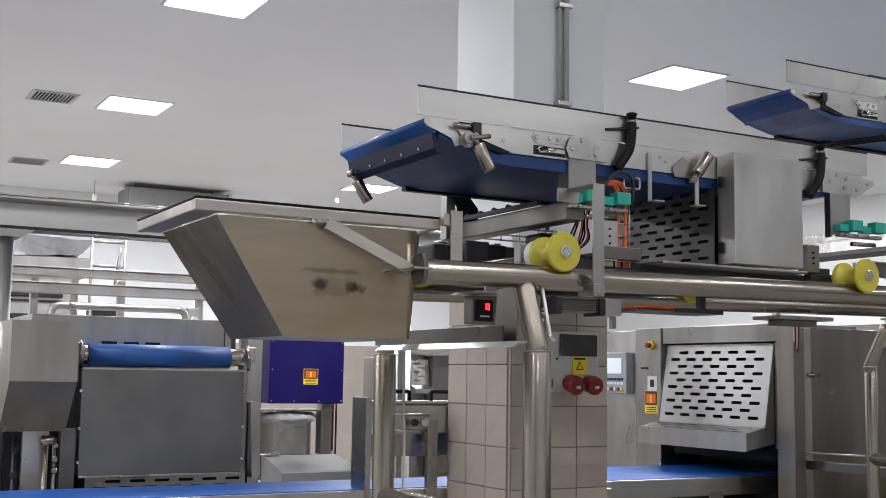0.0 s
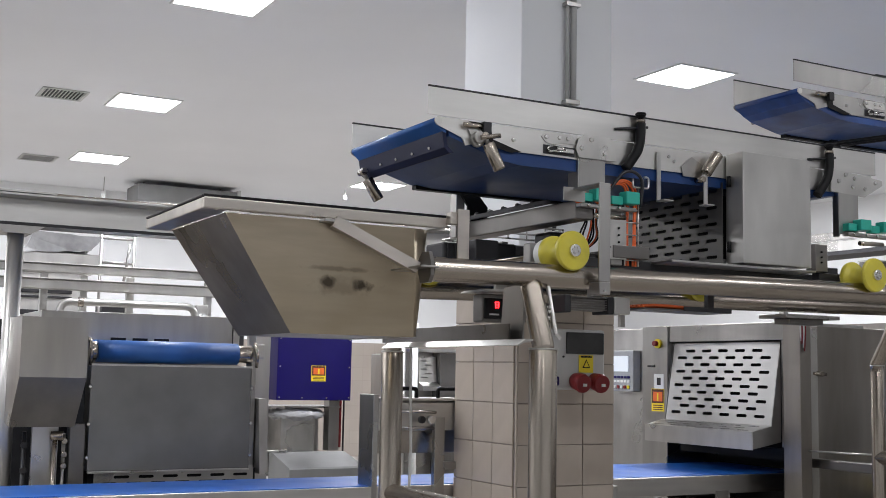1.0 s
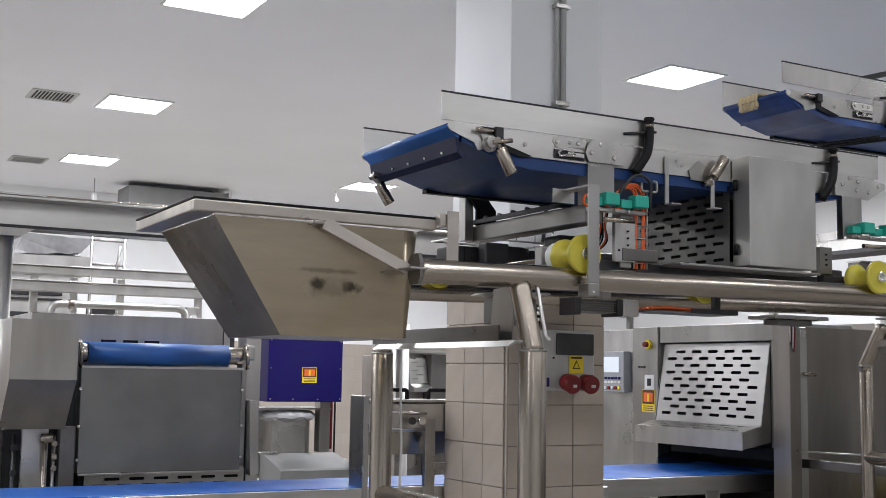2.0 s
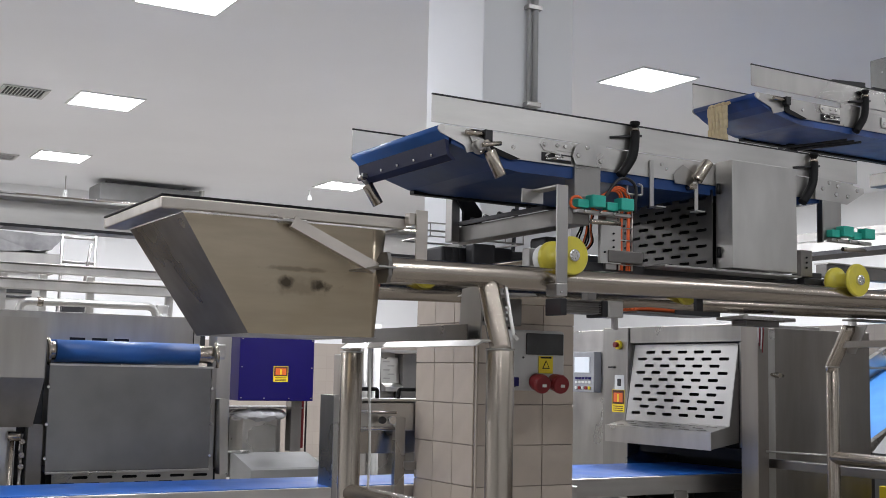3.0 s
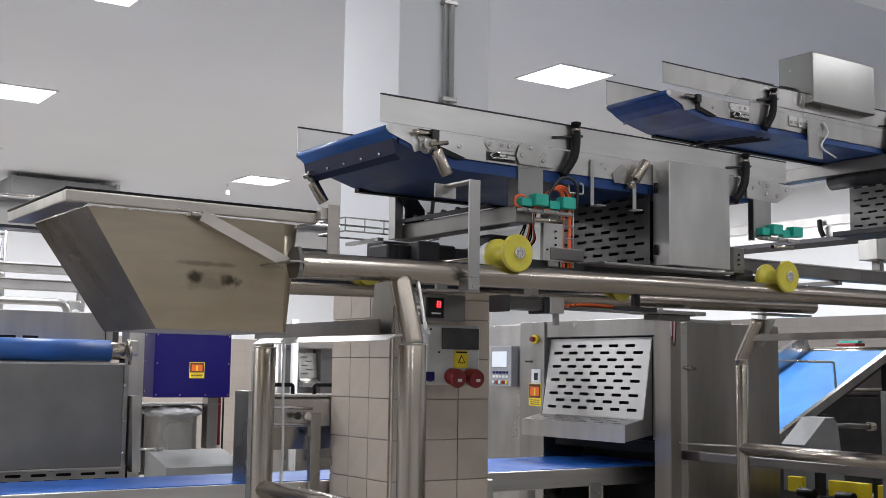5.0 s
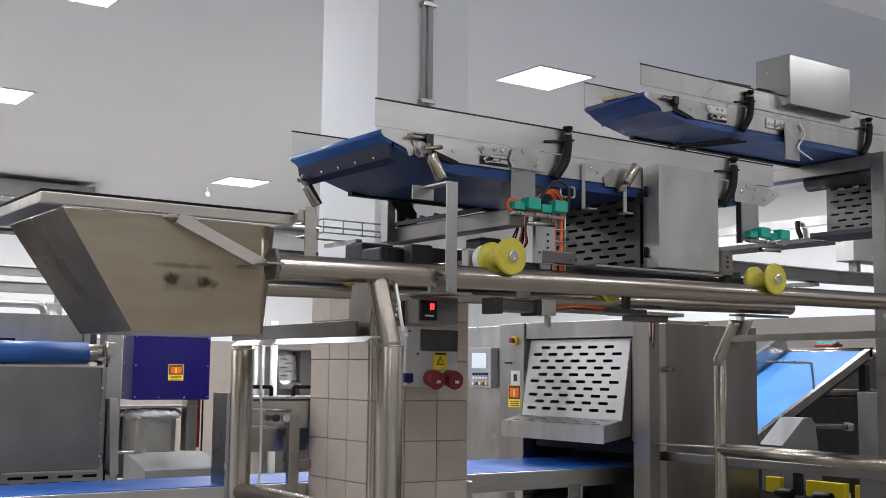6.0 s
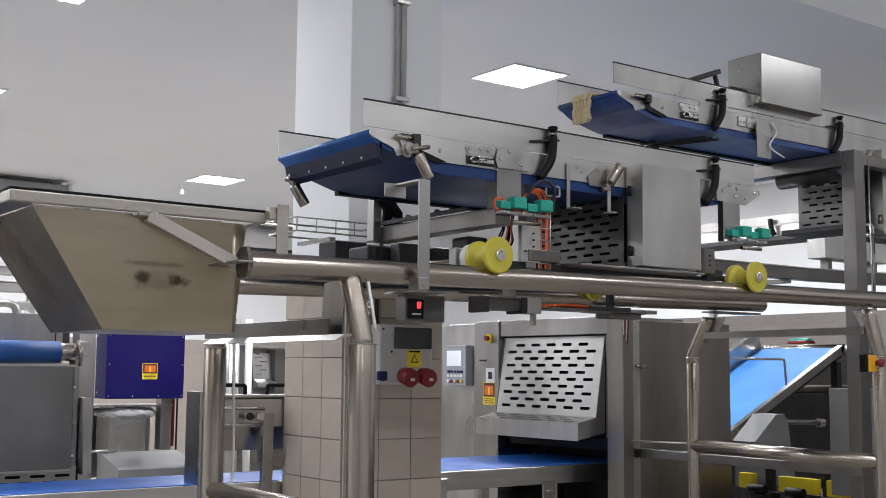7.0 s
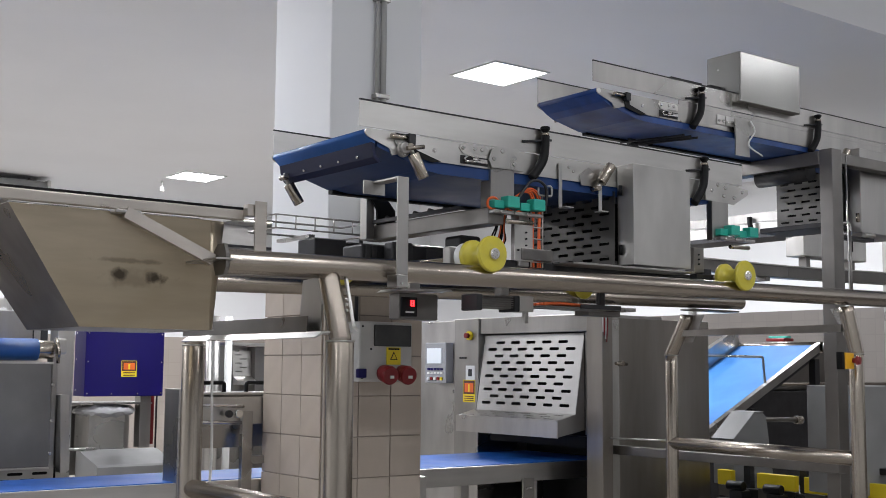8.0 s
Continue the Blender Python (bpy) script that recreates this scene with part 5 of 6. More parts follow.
def wrapped_hood():
    e = thing("covered_machine", (1.7, 10.2, 0), "far machine head wrapped in clear plastic film", "machine")
    bm = prism(B(), [(1.36, 2.36), (1.455, 2.53), (1.50, 2.545), (2.055, 2.53), (1.97, 2.40), (1.75, 2.375)], "y", 9.8, 10.3)
    bmesh.ops.subdivide_edges(bm, edges=list(bm.edges), cuts=5, use_grid_fill=True)
    bmesh.ops.recalc_face_normals(bm, faces=list(bm.faces))
    bm.normal_update()
    for v in list(bm.verts):
        v.co += v.normal * 0.030 * noise.noise(v.co * 6) + Vector((0, 0, 0.015)) * noise.noise(v.co * 17)
    part("cover", bm, BAG, e, "crumpled clear plastic cover")
    part("body", box(B(), 1.30, 2.06, 9.82, 10.3, 2.20, 2.37, 0.01), STEEL, e)
    part("base", box(B(), 1.36, 1.95, 9.9, 10.3, 0, 2.198, 0.01), PALE, e)
    for z0, z1 in ((2.0, 2.035), (1.955, 1.975), (1.80, 1.845)):
        part("dark_rail", box(B(), 1.32, 1.83, 9.86, 9.899, z0, z1, 0.004), DARK, e)
    o = thing("brown_box", (2.29, 10.05, 0), "dark brown metal box beside the covered machine", "box")
    part("body", box(B(), 2.16, 2.42, 10.12, 10.4, 0.0, 1.94, 0.006), DARK, o)
    part("lower_panel", box(B(), 2.17, 2.41, 10.112, 10.119, 1.0, 1.86), DOOR, o)
    f = thing("tube_frame", (2.25, 10.0, 0), "thin steel tube frame standing behind the machines", "frame")
    for x in (2.10, 2.41):
        part("upright", tube(B(), [(x, 10, 0), (x, 10, 2.60)], 0.014, 8), STEEL, f)
    for z in (2.55, 2.32):
        part("crossbar", tube(B(), [(2.10, 10, z), (2.41, 10, z)], 0.012, 8), STEEL, f)
    part("brace", tube(B(), [(2.32, 9.98, 2.15), (2.365, 9.98, 2.50)], 0.014, 8), STEEL, f)


def blue_press():
    e = thing("blue_press", (3.6, 8.7, 0), "dark blue painted machine head with screws over a bagged bin", "machine")
    b = part("housing", box(B(), 3.287, 3.982, 8.40, 8.66, 1.09, 1.95, 0.006), NAVY, e, "dark blue painted housing")
    bolts(b, [(x, 8.40, z) for x in (3.31, 3.96) for z in (1.115, 1.38, 1.62)] + [(3.52, 8.40, 1.112), (3.75, 8.40, 1.112)], 0.008)
    bolts(b, [(3.287, 8.60, z) for z in (1.14, 1.4, 1.62)], 0.008, (-1, 0, 0))
    sticker(b, 3.60, 8.40, 1.255, 0.137, 0.136, "y")
    part("side_post", box(B(), 3.08, 3.225, 8.5, 8.62, 0, 1.95, 0.004), PALE, e)
    part("right_post", box(B(), 3.83, 3.93, 8.52, 8.64, 0.646, 1.088, 0.004), STEEL, e)
    part("shelf", box(B(), 3.22, 3.93, 8.5, 9.0, 1.02, 1.035), STEEL, e)
    part("bin", box(B(), 3.38, 3.70, 8.52, 8.85, 0.62, 0.95, 0.01), PALE, e)
    part("bin_back", box(B(), 3.25, 3.90, 8.92, 8.96, 0.4, 1.0), STEEL, e)
    bm = B()
    bmesh.ops.create_icosphere(bm, subdivisions=4, radius=1.0)
    for v in bm.verts:
        v.co = Vector((3.55 + v.co.x * 0.27, 8.62 + v.co.y * 0.2, 0.965 + v.co.z * 0.055)) + Vector((0, 0, 1)) * 0.03 * noise.noise(v.co * 4)
    part("bag", bm, BAG, e, "clear plastic bag over the bin")
    part("base", prism(B(), [(8.0, 0.40), (8.0, 0.535), (8.02, 0.55), (8.42, 0.645), (8.49, 0.645), (8.49, 0.40)], "x", 3.27, 3.95), DUSTY, e, "low wedge-topped gear housing")
    part("pedestal", box(B(), 3.4, 4.0, 8.2, 8.7, 0, 0.398), STEEL, e)
    part("rod", tube(B(), [(3.0, 8.4, 0.66), (3.4, 8.4, 0.66)], 0.012, 8), PALE, e)
    r = thing("red_stand", (4.3, 9.3, 0), "red painted upright with a dark foot by the wall", "stand")
    part("upright", box(B(), 4.20, 4.29, 9.28, 9.32, 0.62, 1.6, 0.004), RED, r)
    part("rod", tube(B(), [(4.32, 9.3, 0.0), (4.32, 9.3, 1.6)], 0.010, 8), DARK, r)
    part("foot", box(B(), 4.15, 4.36, 9.2, 9.4, 0, 0.05), DARK, r)


def flour_duster():
    e = thing("flour_duster", (2.5, 4.7, 0), "stainless flour duster with two black lid handles over the belt", "machine")
    part("body", prism(B(), [(4.36, 1.20), (4.51, 1.20), (4.48, 0.93), (4.41, 0.93)], "x", 2.300, 2.95), STEEL, e, "tapered steel body")
    part("front_panel", box(B(), 2.300, 2.95, 4.336, 4.356, 1.05, 1.195, 0.003), PALE, e)
    l = part("lid", box(B(), 2.300, 2.97, 4.33, 4.53, 1.203, 1.217, 0.003), PALE, e, "bright lid")
    for x in (2.43, 2.69):
        part("lid_handle", tube(B(), arc_pts([(x, 4.42, 1.217), (x, 4.42, 1.265), (x + 0.13, 4.42, 1.265), (x + 0.13, 4.42, 1.217)], 0.015), 0.011, 10), BLACK, l, "black handle")
    for z in (1.145, 1.062):
        part("slide_bar", cyl(B(), (2.31, 4.31, z + 0.01), (2.62, 4.31, z), 0.008, None, 10), CHROME, e, "bright slide bar")
    part("hand_wheel", cyl(B(), (2.575, 4.30, 1.108), (2.575, 4.265, 1.108), 0.022, None, 18, 0.004), CHROME, e)
    part("hand_wheel", cyl(B(), (2.525, 4.30, 1.108), (2.525, 4.275, 1.108), 0.019, None, 18, 0.004), DARK, e)
    part("end_plate", box(B(), 2.268, 2.298, 4.33, 4.50, 0.60, 1.235, 0.003), STEEL, e)
    for x in (2.61, 3.02):
        part("leg", box(B(), x, x + 0.06, 4.30, 4.333, 0.40, 1.12, 0.003), STEEL, e)
        part("leg_tie", box(B(), x + 0.061, x + 0.30, 4.30, 4.33, 0.85, 0.89), STEEL, e)


def far_machine():
    e = thing("far_sheeter", (4.2, 8.0, 0), "distant stainless machine with a small slotted guard", "machine")
    part("body", box(B(), 4.55, 5.85, 8.0, 9.2, 0.0, 1.52, 0.01), STEEL, e)
    m = Matrix.Translation((4.24, 7.60, 1.27)) @ Matrix.Rotation(-0.12, 4, "X")
    part("slotted_guard", slotted(B(), 0.17, 0.215, 5, 0.065, 0.022, 0.010, m, 0.003, 0.02, 0.02), PALE, e)
    part("guard_lip", prism(B(), [(7.60, 1.268), (7.52, 1.235), (7.52, 1.20), (7.60, 1.20)], "x", 4.24, 4.41), PALE, e)
    part("guard_back", box(B(), 4.15, 4.41, 7.68, 7.74, 0.0, 1.52, 0.004), STEEL, e)
    part("guard_post", box(B(), 4.415, 4.60, 7.55, 7.75, 0.0, 1.515, 0.004), STEEL_D, e)
    part("rail_bar", box(B(), 4.12, 4.75, 7.50, 7.76, 1.522, 1.545), PALE, e)
    p = thing("white_pipe", (3.65, 7.4, 0), "thick pale vertical service pipe", "pipe")
    part("pipe", cyl(B(), (3.95, 7.4, 0.0), (3.95, 7.4, 1.75), 0.055, None, 24), STEEL, p)
    part("pipe", cyl(B(), (4.09, 7.4, 0.0), (4.09, 7.4, 1.75), 0.03, None, 16), WHITE_P, p)


def back_drive():
    """Block of grey drives and a wire basket behind the shuttle."""
    e = thing("drive_block", (2.9, 3.6, 1.6), "grey drive housings with a wire basket on a bracket", "drive")
    part("housing", box(B(), 2.45, 2.62, 3.35, 3.50, 1.85, 1.93, 0.006), DARK, e)
    part("housing", box(B(), 2.63, 2.95, 3.36, 3.52, 1.83, 1.925, 0.008), DARK, e)
    part("housing", box(B(), 2.96, 3.25, 3.34, 3.50, 1.84, 1.94, 0.02), DARK, e)
    part("shelf", box(B(), 2.40, 3.30, 3.32, 3.72, 1.80, 1.815), STEEL, e)
    bk = part("wire_basket", tube(B(), [(2.25, 3.35, 1.96), (2.75, 3.35, 1.96)], 0.0035, 6), STEEL, e, "open wire basket")
    for z in (1.96, 2.02):
        part("wire", tube(B(), [(2.25, 3.35, z), (2.75, 3.35, z), (2.75, 3.6, z), (2.25, 3.6, z), (2.25, 3.35, z + 0.0001)], 0.0035, 6), STEEL, bk)
    for i in range(6):
        part("wire", tube(B(), [(2.25 + i * 0.1, 3.35, 1.96), (2.25 + i * 0.1, 3.35, 2.02)], 0.003, 6), STEEL, bk)
    part("basket_arm", box(B(), 2.45, 2.48, 3.40, 3.70, 1.935, 1.95), STEEL, e)


def incline():
    e = thing("incline_conveyor", (7.0, 5.0, 0), "sloping conveyor with a wide bright blue belt", "conveyor")
    p0, p1 = Vector((5.9, 0, 0.56)), Vector((8.05, 0, 1.58))
    d = (p1 - p0).normalized()
    n = Vector((-d.z, 0, d.x))
    def slab(y0, y1, lo, hi, a=0.0, b=0.0):
        q0, q1 = p0 + d * a, p1 + d * b
        pts = [q0 + n * lo, q1 + n * lo, q1 + n * hi, q0 + n * hi]
        return prism(B(), [(p.x, p.z) for p in pts], "y", y0, y1)
    part("belt", slab(4.65, 5.42, -0.03, 0.0), LIGHT_BELT, e, "wide blue belt")
    part("side_rail", slab(4.60, 4.645, -0.05, 0.012), STEEL, e)
    part("side_rail", slab(5.425, 5.48, -0.07, 0.14), PALE, e)
    part("bed", slab(4.65, 5.42, -0.10, -0.032), DARK, e)
    part("end_roller", cyl(B(), (8.06, 4.6, 1.55), (8.06, 5.45, 1.55), 0.045, None, 18), PIPE, e)
    part("end_knob", cyl(B(), (8.06, 4.57, 1.55), (8.06, 4.50, 1.55), 0.05, None, 16), PALE, e)
    part("handrail", tube(B(), arc_pts([(6.0, 4.62, 1.46), (7.30, 4.62, 1.46), (7.32, 4.62, 1.26)], 0.02), 0.010, 8), PALE, e)
    for x, z in ((6.2, 0.68), (7.13, 1.08), (7.95, 1.47)):
        part("leg", box(B(), x, x + 0.06, 4.60, 4.66, 0, z - 0.02), DARK, e)
        part("leg", box(B(), x, x + 0.06, 5.42, 5.48, 0, z - 0.02), DARK, e)
    part("red_sensor", box(B(), 8.5, 8.64, 5.3, 5.5, 1.618, 1.645, 0.006), RED, e)
    part("green_sensor", box(B(), 8.54, 8.60, 5.3, 5.5, 1.646, 1.665, 0.004), TEAL, e)
    g = thing("waste_chute", (6.9, 4.2, 0), "grey sheet chute beside the sloping belt", "chute")
    part("chute", prism(B(), [(6.43, 0.55), (6.43, 0.86), (6.66, 1.045), (6.76, 1.05), (6.80, 1.02), (6.88, 0.55)], "y", 4.22, 4.40), DUSTY, g, "grey sheet side")
    part("chute_top", prism(B(), [(6.425, 0.864), (6.66, 1.050), (6.76, 1.055), (6.76, 1.060), (6.655, 1.057), (6.42, 0.870)], "y", 4.21, 4.41), DUSTY, g, "grey folded top")
    part("shaft", cyl(B(), (6.80, 4.30, 1.0), (7.26, 4.30, 0.985), 0.018, None, 14), STEEL_D, g)
    part("shaft_end", cyl(B(), (7.26, 4.30, 0.985), (7.33, 4.30, 0.982), 0.032, None, 16, 0.004), PIPE, g)
    part("leg", box(B(), 6.5, 6.56, 4.3, 4.36, 0, 0.549), DARK, g)
    part("leg", box(B(), 6.80, 6.86, 4.3, 4.36, 0, 0.549), DARK, g)
    k = thing("floor_machine", (6.4, 3.5, 0), "dark low machine frame with yellow cover plates", "machine")
    part("bed", box(B(), 6.24, 6.75, 2.5, 4.2, 0.42, 0.56, 0.004), DARK, k)
    part("beam", box(B(), 6.30, 6.36, 2.5, 4.2, 0.72, 0.76, 0.004), DARK, k)
    for y0, y1 in ((4.05, 4.17), (3.54, 3.84), (3.27, 3.47), (2.82, 3.05)):
        part("cover_plate", box(B(), 6.19, 6.235, y0, y1, 0.575, 0.675, 0.004), YELLOW_P, k, "yellow cover plate")
        part("plate_rail", box(B(), 6.20, 6.235, y0, y1, 0.50, 0.57), STEEL_D, k)
    for y in (3.95, 3.50, 3.15):
        part("post", box(B(), 6.26, 6.31, y, y + 0.05, 0, 0.72), DARK, k)
        part("roller", cyl(B(), (6.20, y + 0.02, 0.52), (6.26, y + 0.02, 0.52), 0.04, None, 14), DARK, k)
    for y in (4.02, 3.72, 3.12):
        m = part("drive_motor", cyl(B(), (6.12, y, 0.585), (6.12, y - 0.13, 0.585), 0.032, None, 18, 0.005), BLACK, k, "small dark drive motor")
        part("motor_foot", box(B(), 6.09, 6.185, y - 0.13, y - 0.03, 0.50, 0.553, 0.004), DARK, m)
        part("motor_rail", box(B(), 6.05, 6.18, y - 0.22, y + 0.05, 0.482, 0.499, 0.003), STEEL_D, m)
    f = thing("packing_line", (8.5, 6.5, 0), "dark far machine line with steel covers", "machine")
    part("body", box(B(), 7.2, 11.5, 6.2, 7.0, 0.0, 1.15, 0.01), DARK, f)
    part("cover", box(B(), 7.4, 9.0, 6.3, 6.9, 1.152, 1.52, 0.02), STEEL_D, f)
    part("cover", box(B(), 9.2, 11.2, 6.3, 6.9, 1.152, 1.60, 0.02), STEEL_D, f)
    part("rail", cyl(B(), (7.2, 6.1, 1.22), (11.5, 6.1, 1.22), 0.02, None, 10), PIPE, f)
    t = thing("far_conveyor", (8.1, 5.2, 0), "far overhead conveyor side with a black clamp", "conveyor")
    part("side", box(B(), 8.0, 8.03, 3.9, 7.4, 2.53, 2.628, 0.003), PALE, t)
    part("guard", box(B(), 7.985, 7.995, 3.9, 7.4, 2.632, 2.712, 0.002), STEEL, t)
    part("under", box(B(), 7.95, 8.3, 3.9, 7.4, 2.492, 2.528), DARK, t)
    part("clamp", tube(B(), smooth_pts([(7.965, 5.20, 2.535), (7.95, 5.22, 2.60), (7.95, 5.23, 2.68)]), 0.022, 8), BLACK, t)
    for y in (4.0, 7.3):
        part("post", box(B(), 8.1, 8.16, y, y + 0.06, 0, 2.49), STEEL, t)
    w = thing("cable_channel", (6.0, 3.5, 0), "grey steel cable channel on wall posts with a bend", "channel")
    part("channel", box(B(), 4.9, 6.045, 3.45, 3.53, 1.945, 2.018, 0.003), STEEL_D, w)
    part("flange", box(B(), 4.9, 6.045, 3.44, 3.54, 2.0185, 2.026), PALE, w)
    part("channel", prism(B(), [(6.046, 3.45), (8.6, 3.05), (8.6, 3.13), (6.046, 3.53)], "z", 1.945, 2.018), STEEL_D, w)
    part("flange", prism(B(), [(6.046, 3.44), (8.6, 3.04), (8.6, 3.14), (6.046, 3.54)], "z", 2.0185, 2.026), PALE, w)
    part("post", box(B(), 8.48, 8.52, 3.09, 3.13, 0, 1.944), STEEL_D, w)
    part("bracket_arm", box(B(), 5.83, 5.87, 3.46, 4.10, 1.918, 1.944, 0.002), STEEL_D, w)
    part("bracket_leg", box(B(), 5.83, 5.87, 4.06, 4.10, 1.676, 1.9175, 0.002), PALE, w)
    s = thing("grey_cabinet", (6.5, 3.43, 2.026), "small pale switch cabinet standing on a cable channel", "cabinet")
    part("body", box(B(), 6.12, 6.82, 3.38, 3.52, 2.092, 2.37, 0.005), PALE, s)
    for x in (6.2, 6.70):
        part("foot", box(B(), x, x + 0.04, 3.42, 3.48, 2.0275, 2.0915), STEEL_D, s)
    part("label_strip", box(B(), 6.62, 6.66, 3.3765, 3.3795, 2.15, 2.29), BLACK, s)
    u = thing("side_machine", (7.2, 2.6, 0), "low grey machine with a handled lid", "machine")
    part("body", box(B(), 6.75, 7.9, 2.95, 3.4, 0.3, 1.25, 0.01), STEEL, u)
    part("end_cabinet", box(B(), 6.10, 6.745, 3.0, 3.37, 0.60, 1.262, 0.005), DUSTY, u, "plain grey end cabinet")
    part("cabinet_foot", box(B(), 6.20, 6.70, 3.05, 3.32, 0.0, 0.598), DARK, u)
    part("lid_handle", tube(B(), arc_pts([(6.95, 2.93, 1.25), (6.95, 2.93, 1.31), (7.12, 2.93, 1.31), (7.12, 2.93, 1.25)], 0.02), 0.012, 8), BLACK, u)
    part("slide_bar", cyl(B(), (6.7, 2.92, 1.12), (7.8, 2.92, 1.12), 0.010, None, 8), PIPE, u)
    part("foot", box(B(), 6.8, 7.85, 3.0, 3.35, 0, 0.298), DARK, u)


def air_cooler():
    e = thing("air_cooler", (4.2, 14.8, 3.5), "grey ceiling-hung air cooler", "air cooler")
    part("housing", box(B(), 3.55, 4.95, 14.6, 15.2, 3.60, 3.83, 0.01), DUSTY, e)
    part("end_cap", box(B(), 4.955, 5.0, 14.58, 15.22, 3.59, 3.85, 0.006), GREY_P, e)
    for x in (3.7, 4.8):
        part("hanger", cyl(B(), (x, 14.9, 3.84), (x, 14.9, CEIL), 0.012, None, 8), STEEL, e)
    d = thing("smoke_detector", (6.35, 13.9, CEIL - 0.2), "small white ceiling detector on a stem", "detector")
    part("head", cyl(B(), (6.3, 13.9, CEIL - 0.15), (6.3, 13.9, CEIL - 0.08), 0.035, 0.03, 16, 0.01), WHITE_P, d)
    part("stem", cyl(B(), (6.3, 13.9, CEIL - 0.08), (6.3, 13.9, CEIL), 0.012, None, 10), WHITE_P, d)
    s = thing("hanging_sensor", (3.14, 14.8, 3.55), "small white sensor on a thin ceiling rod", "sensor")
    part("rod", cyl(B(), (3.14, 14.8, 3.70), (3.14, 14.8, CEIL), 0.006, None, 6), STEEL, s)
    part("cap", cyl(B(), (3.14, 14.8, 3.58), (3.14, 14.8, 3.70), 0.04, 0.03, 12, 0.008), WHITE_P, s)


# ---- dough and flap ----
NOSE = (3.50, 2.646)
SEG, NSEG, SPEED = 0.034, 7, 0.128


def belt_path(s):
    """x, z and slope of a point s past the nose's crest: level on the belt, round the nose, then hanging."""
    x0, z0 = NOSE[0] + 0.012, NOSE[1] + 0.006
    r = 0.022
    if s < 0:
        return x0 - s, z0, 0.0
    q = r * math.pi / 2
    if s < q:
        a = s / r
        return x0 - r * math.sin(a), z0 - r + r * math.cos(a), a
    return x0 - r, z0 - r - (s - q), math.pi / 2


def dough(y):
    """A folded dough sheet of stiff pieces, one behind the other."""
    e = thing("dough_sheet", (NOSE[0], y, NOSE[1]), "soft folded sheet of raw yellow dough on the belt", "dough", "dough sheets")
    out = []
    for i in range(NSEG):
        bm = B()
        w = 0.050 + 0.003 * math.sin(i * 1.3 + y)
        box(bm, -SEG * 0.56, SEG * 0.56, -w, w, -0.006, 0.003, 0.003)
        for k in range(8):
            def side(j):
                return -0.056 + 0.016 * k + 0.006 * math.sin(k * 2.3 + j * 0.55) + 0.003 * math.sin(k * 5.1 + j * 1.1)
            r = 0.0085 + 0.002 * math.sin(k * 3.7)
            start = -SEG * (0.56 if i else 0.25 + 0.3 * (k * 0.37 % 1))
            cyl(bm, (start, side(i), 0.002), (SEG * 0.56, side(i + 1), 0.002), r, r * (0.97 + 0.05 * math.sin(i + k)), 12, 0.0015)
        out.append(link("fold", bm, DOUGH, e))
    return e, out


def flap():
    e = thing("flap_plate", (4.06, 2.66, 2.785), "narrow dark steel flap that swings up behind the guard", "flap")
    part("plate", box(B(), 4.06, 4.29, 2.66, 2.74, 2.772, 2.796, 0.002), DARK, e)
    part("stay", box(B(), 4.265, 4.278, 2.68, 2.70, 2.70, 2.771), DARK, e)
    return e


# ---- build ----


def stained(name, source, spots):
    """The tub's sheet with dark grease spots; spots: centre in the thing's space, half width and half height, strength."""
    m = source.copy()
    m.name = name
    nt = m.node_tree
    L = nt.links.new
    p = nt.nodes["Principled BSDF"]
    col = p.inputs["Base Color"].links[0].from_socket
    co = nt.nodes.new("ShaderNodeTexCoord")
    nz = nt.nodes.new("ShaderNodeTexNoise")
    nz.inputs["Scale"].default_value = 28
    nz.inputs["Detail"].default_value = 6
    L(co.outputs["Object"], nz.inputs["Vector"])
    for c, w, h, amt in spots:
        mp = nt.nodes.new("ShaderNodeMapping")
        mp.inputs["Location"].default_value = (-c[0] / w, 0, -c[2] / h)
        mp.inputs["Scale"].default_value = (1 / w, 0, 1 / h)
        L(co.outputs["Object"], mp.inputs["Vector"])
        ln = nt.nodes.new("ShaderNodeVectorMath")
        ln.operation = "LENGTH"
        L(mp.outputs[0], ln.inputs[0])
        sb = nt.nodes.new("ShaderNodeMath")
        sb.operation = "MULTIPLY_ADD"
        L(nz.outputs["Fac"], sb.inputs[0])
        sb.inputs[1].default_value = -2.2
        L(ln.outputs["Value"], sb.inputs[2])
        mr = nt.nodes.new("ShaderNodeMapRange")
        mr.inputs["From Min"].default_value, mr.inputs["From Max"].default_value = -0.75, -0.1
        mr.inputs["To Min"].default_value, mr.inputs["To Max"].default_value = amt, 0.0
        L(sb.outputs[0], mr.inputs["Value"])
        mx = nt.nodes.new("ShaderNodeMixRGB")
        mx.inputs[2].default_value = (0.055, 0.045, 0.035, 1)
        L(mr.outputs[0], mx.inputs[0])
        L(col, mx.inputs[1])
        col = mx.outputs[0]
    L(col, p.inputs["Base Color"])
    return m


TUB_NEAR = stained("stained_steel_sheet", TUB, [((-0.025, 0, 0.158), 0.030, 0.018, 0.85), ((0.095, 0, 0.152), 0.038, 0.017, 0.9), ((0.02, 0, 0.200), 0.13, 0.008, 0.4), ((0.02, 0, 0.150), 0.11, 0.03, 0.25)])
room()
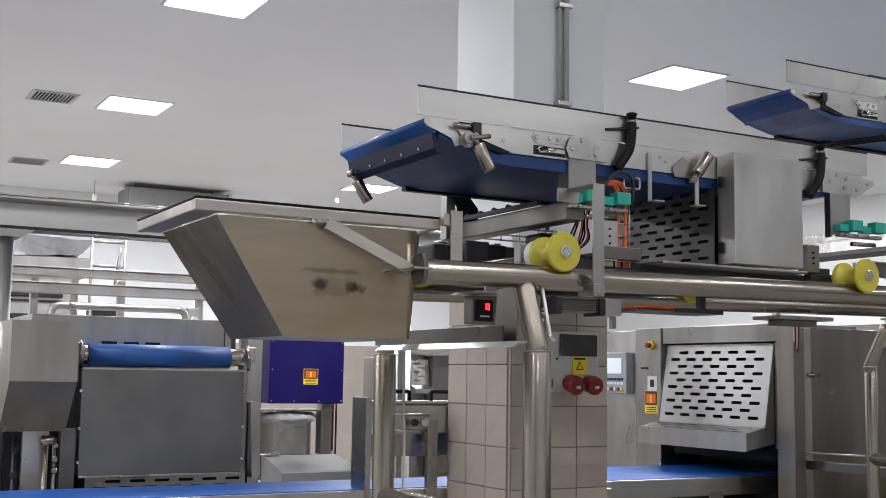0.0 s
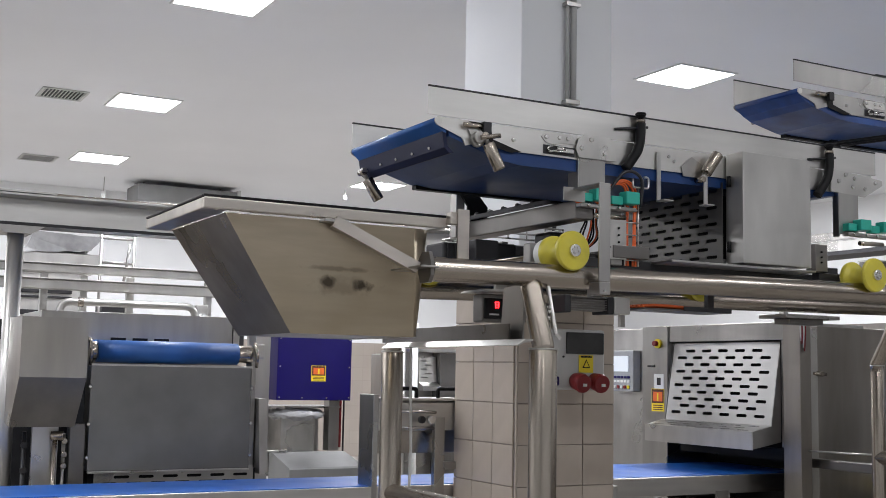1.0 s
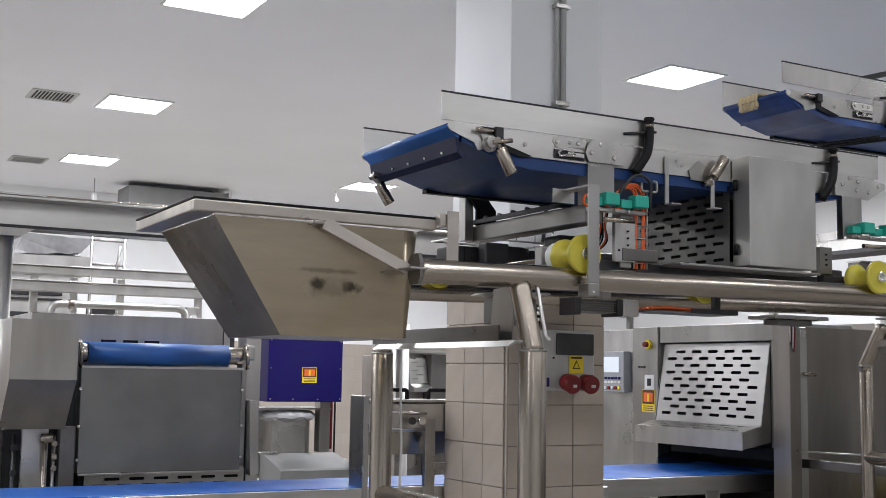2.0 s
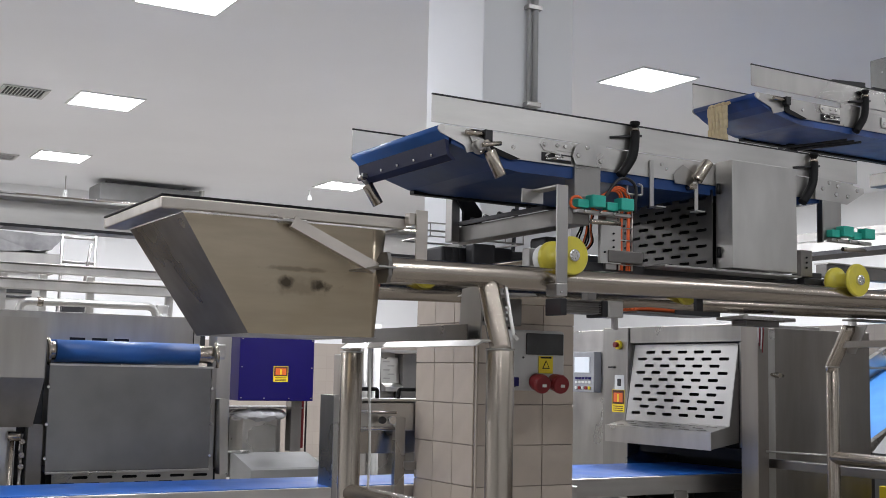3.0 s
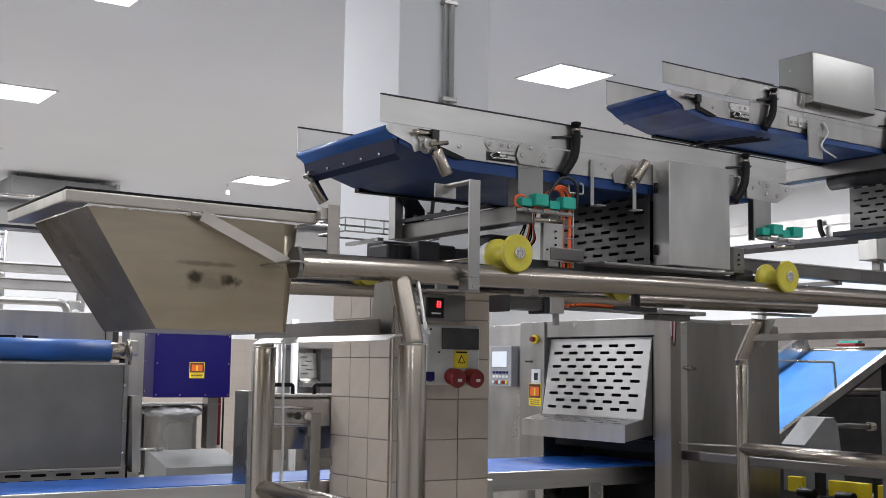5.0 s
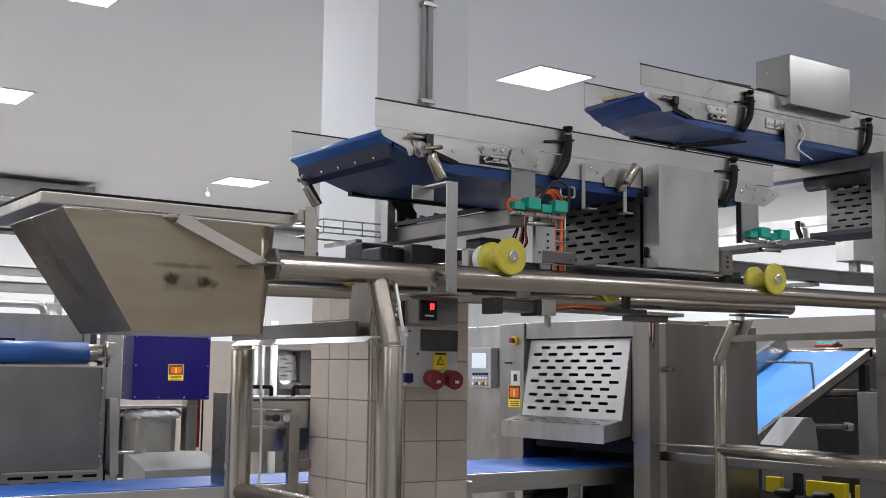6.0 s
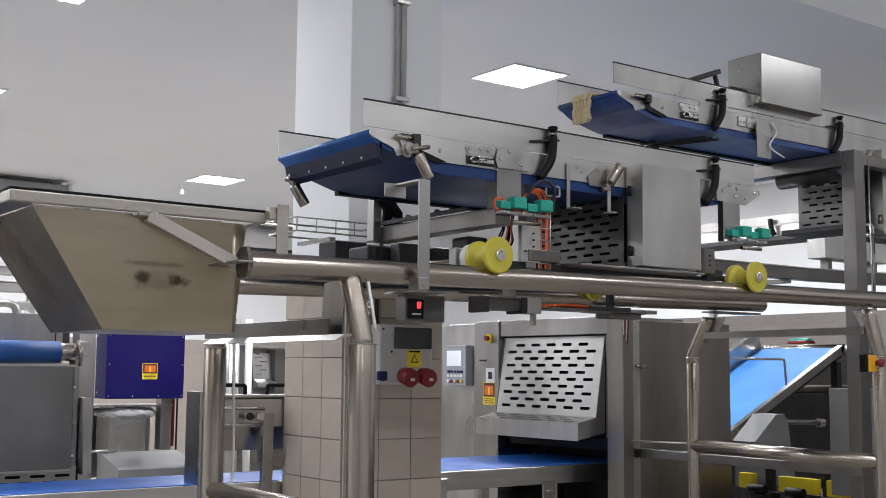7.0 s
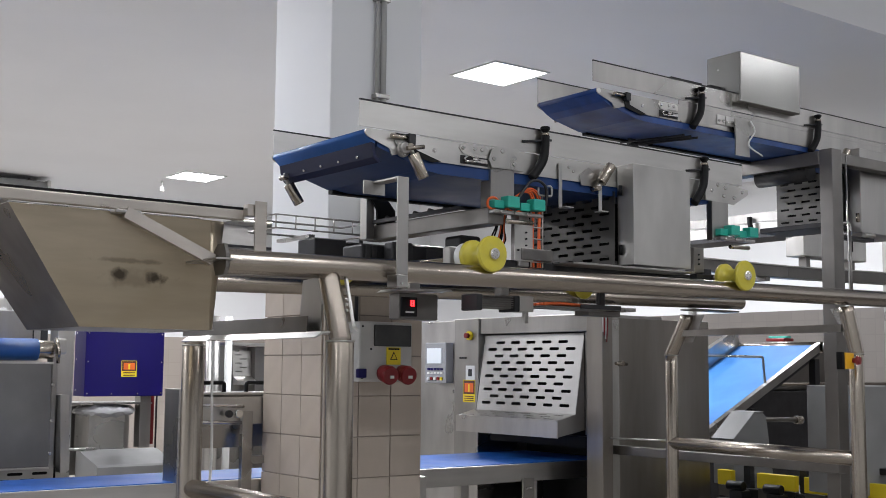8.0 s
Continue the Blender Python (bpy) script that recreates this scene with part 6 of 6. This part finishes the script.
# The first five panels are in view; the rest are added for light.
for cx, cy in ((2.10, 6.50), (2.44, 10.03), (2.75, 13.35), (6.12, 6.43), (6.50, 13.25), (6.3, 9.9), (10.15, 7.0), (9.9, 10.4), (-1.9, 4.4), (-1.6, 10.0), (-1.4, 13.4), (-5.5, 6.5), (-5.5, 10.0)):
    ceiling_lamp(cx, cy, CEIL, LAMP_W * (0.85 if cx < 0 else 0.75 if cx > 9 or cy > 12 else 1.55 if cx > 5 else 1.0))
# Unseen panels over the front aisle, inferred from the lit near faces.
for cx, cy in ((-2.0, -1.6), (2.2, -1.6), (6.4, -1.6), (-2.0, -5.2), (2.2, -5.2), (6.4, -5.2), (-6.0, -1.6), (10.4, -1.6)):
    ceiling_lamp(cx, cy, HIGH, FRONT_W)
vent(1.69, 10.09)
vent(2.10, 13.78)
column()
socket_box()
gantry()
tub()
SHUTTLE = carriage()
WHEELS = [rail_wheel(SHUTTLE, x, y, s) for y, s in ((NEAR_Y, 1), (FAR_Y, -1)) for x in AXLES]
second_conveyor()
conveyor_stand()
low_conveyor()
right_machine()
left_machine()
left_frame()
back_rack()
wrapped_hood()
blue_press()
flour_duster()
far_machine()
back_drive()
incline()
air_cooler()
DOUGHS = [(dough(2.84), 1.52, 2.93), (dough(2.84), 6.02, 7.46)]
FLAP = flap()

SHIFT = [(0, -0.213), (0.25, -0.236), (0.5, -0.242), (0.75, -0.226), (1, -0.201), (1.5, -0.158), (2, -0.112), (2.5, -0.067), (3, -0.035), (3.5, 0), (4, 0.036), (4.5, 0.071), (5.25, 0.122), (6, 0.174), (6.5, 0.206), (7, 0.238), (7.5, 0.272), (8, 0.307)]


def shift_at(t):
    for (a, u), (b, v) in zip(SHIFT, SHIFT[1:]):
        if t <= b:
            return u + (v - u) * (t - a) / (b - a)
    return SHIFT[-1][1]


def motions():
    walk(SHUTTLE, [(t, pose(C1[0] + s, C1[1], C1[2])) for t, s in SHIFT])
    for w in WHEELS:
        o = w.location.copy()
        walk(w, [(t, pose(o.x, o.y, o.z, 0, math.degrees(shift_at(t) / 0.040), 0)) for t in [i * 0.25 for i in range(33)]])
    for (e, segs), t_nose, t_fall in DOUGHS:
        base = Vector(e.location)
        for i, ob in enumerate(segs):
            rows = []
            for k in range(81):
                t = k * 0.1
                s = SPEED * (min(t, t_fall) - t_nose) - i * SEG
                x, z, a = belt_path(s)
                lift = 0.0
                if t > t_fall:
                    drop = 4.9 * (t - t_fall) ** 2
                    rest = 2.194 + 0.012 * (NSEG - 1 - i)
                    z1 = z - drop
                    if z1 <= rest:
                        z1 = rest
                        x = NOSE[0] - 0.01 + 0.012 * (i % 3) + (shift_at(t) - shift_at(t_fall + 0.3) if t > t_fall + 0.3 else 0)
                        a = 0.0
                    z = z1
                rows.append((t, pose(x - base.x, 0.004 * math.sin(i * 2.1), z - base.z, 0, -math.degrees(a), 0)))
            walk(ob, rows)
    o = Vector(FLAP.location)
    swing = [(0, 0), (1.4, 0), (1.8, -10), (2.2, -20), (2.55, -22), (2.9, -10), (3.15, 0), (5.9, 0), (6.2, -8), (6.5, -18), (6.9, -22), (7.2, -14), (7.6, -2), (7.8, 0), (8, 0)]
    walk(FLAP, [(t, pose(o.x, o.y, o.z, 0, a, 0)) for t, a in swing])


motions()
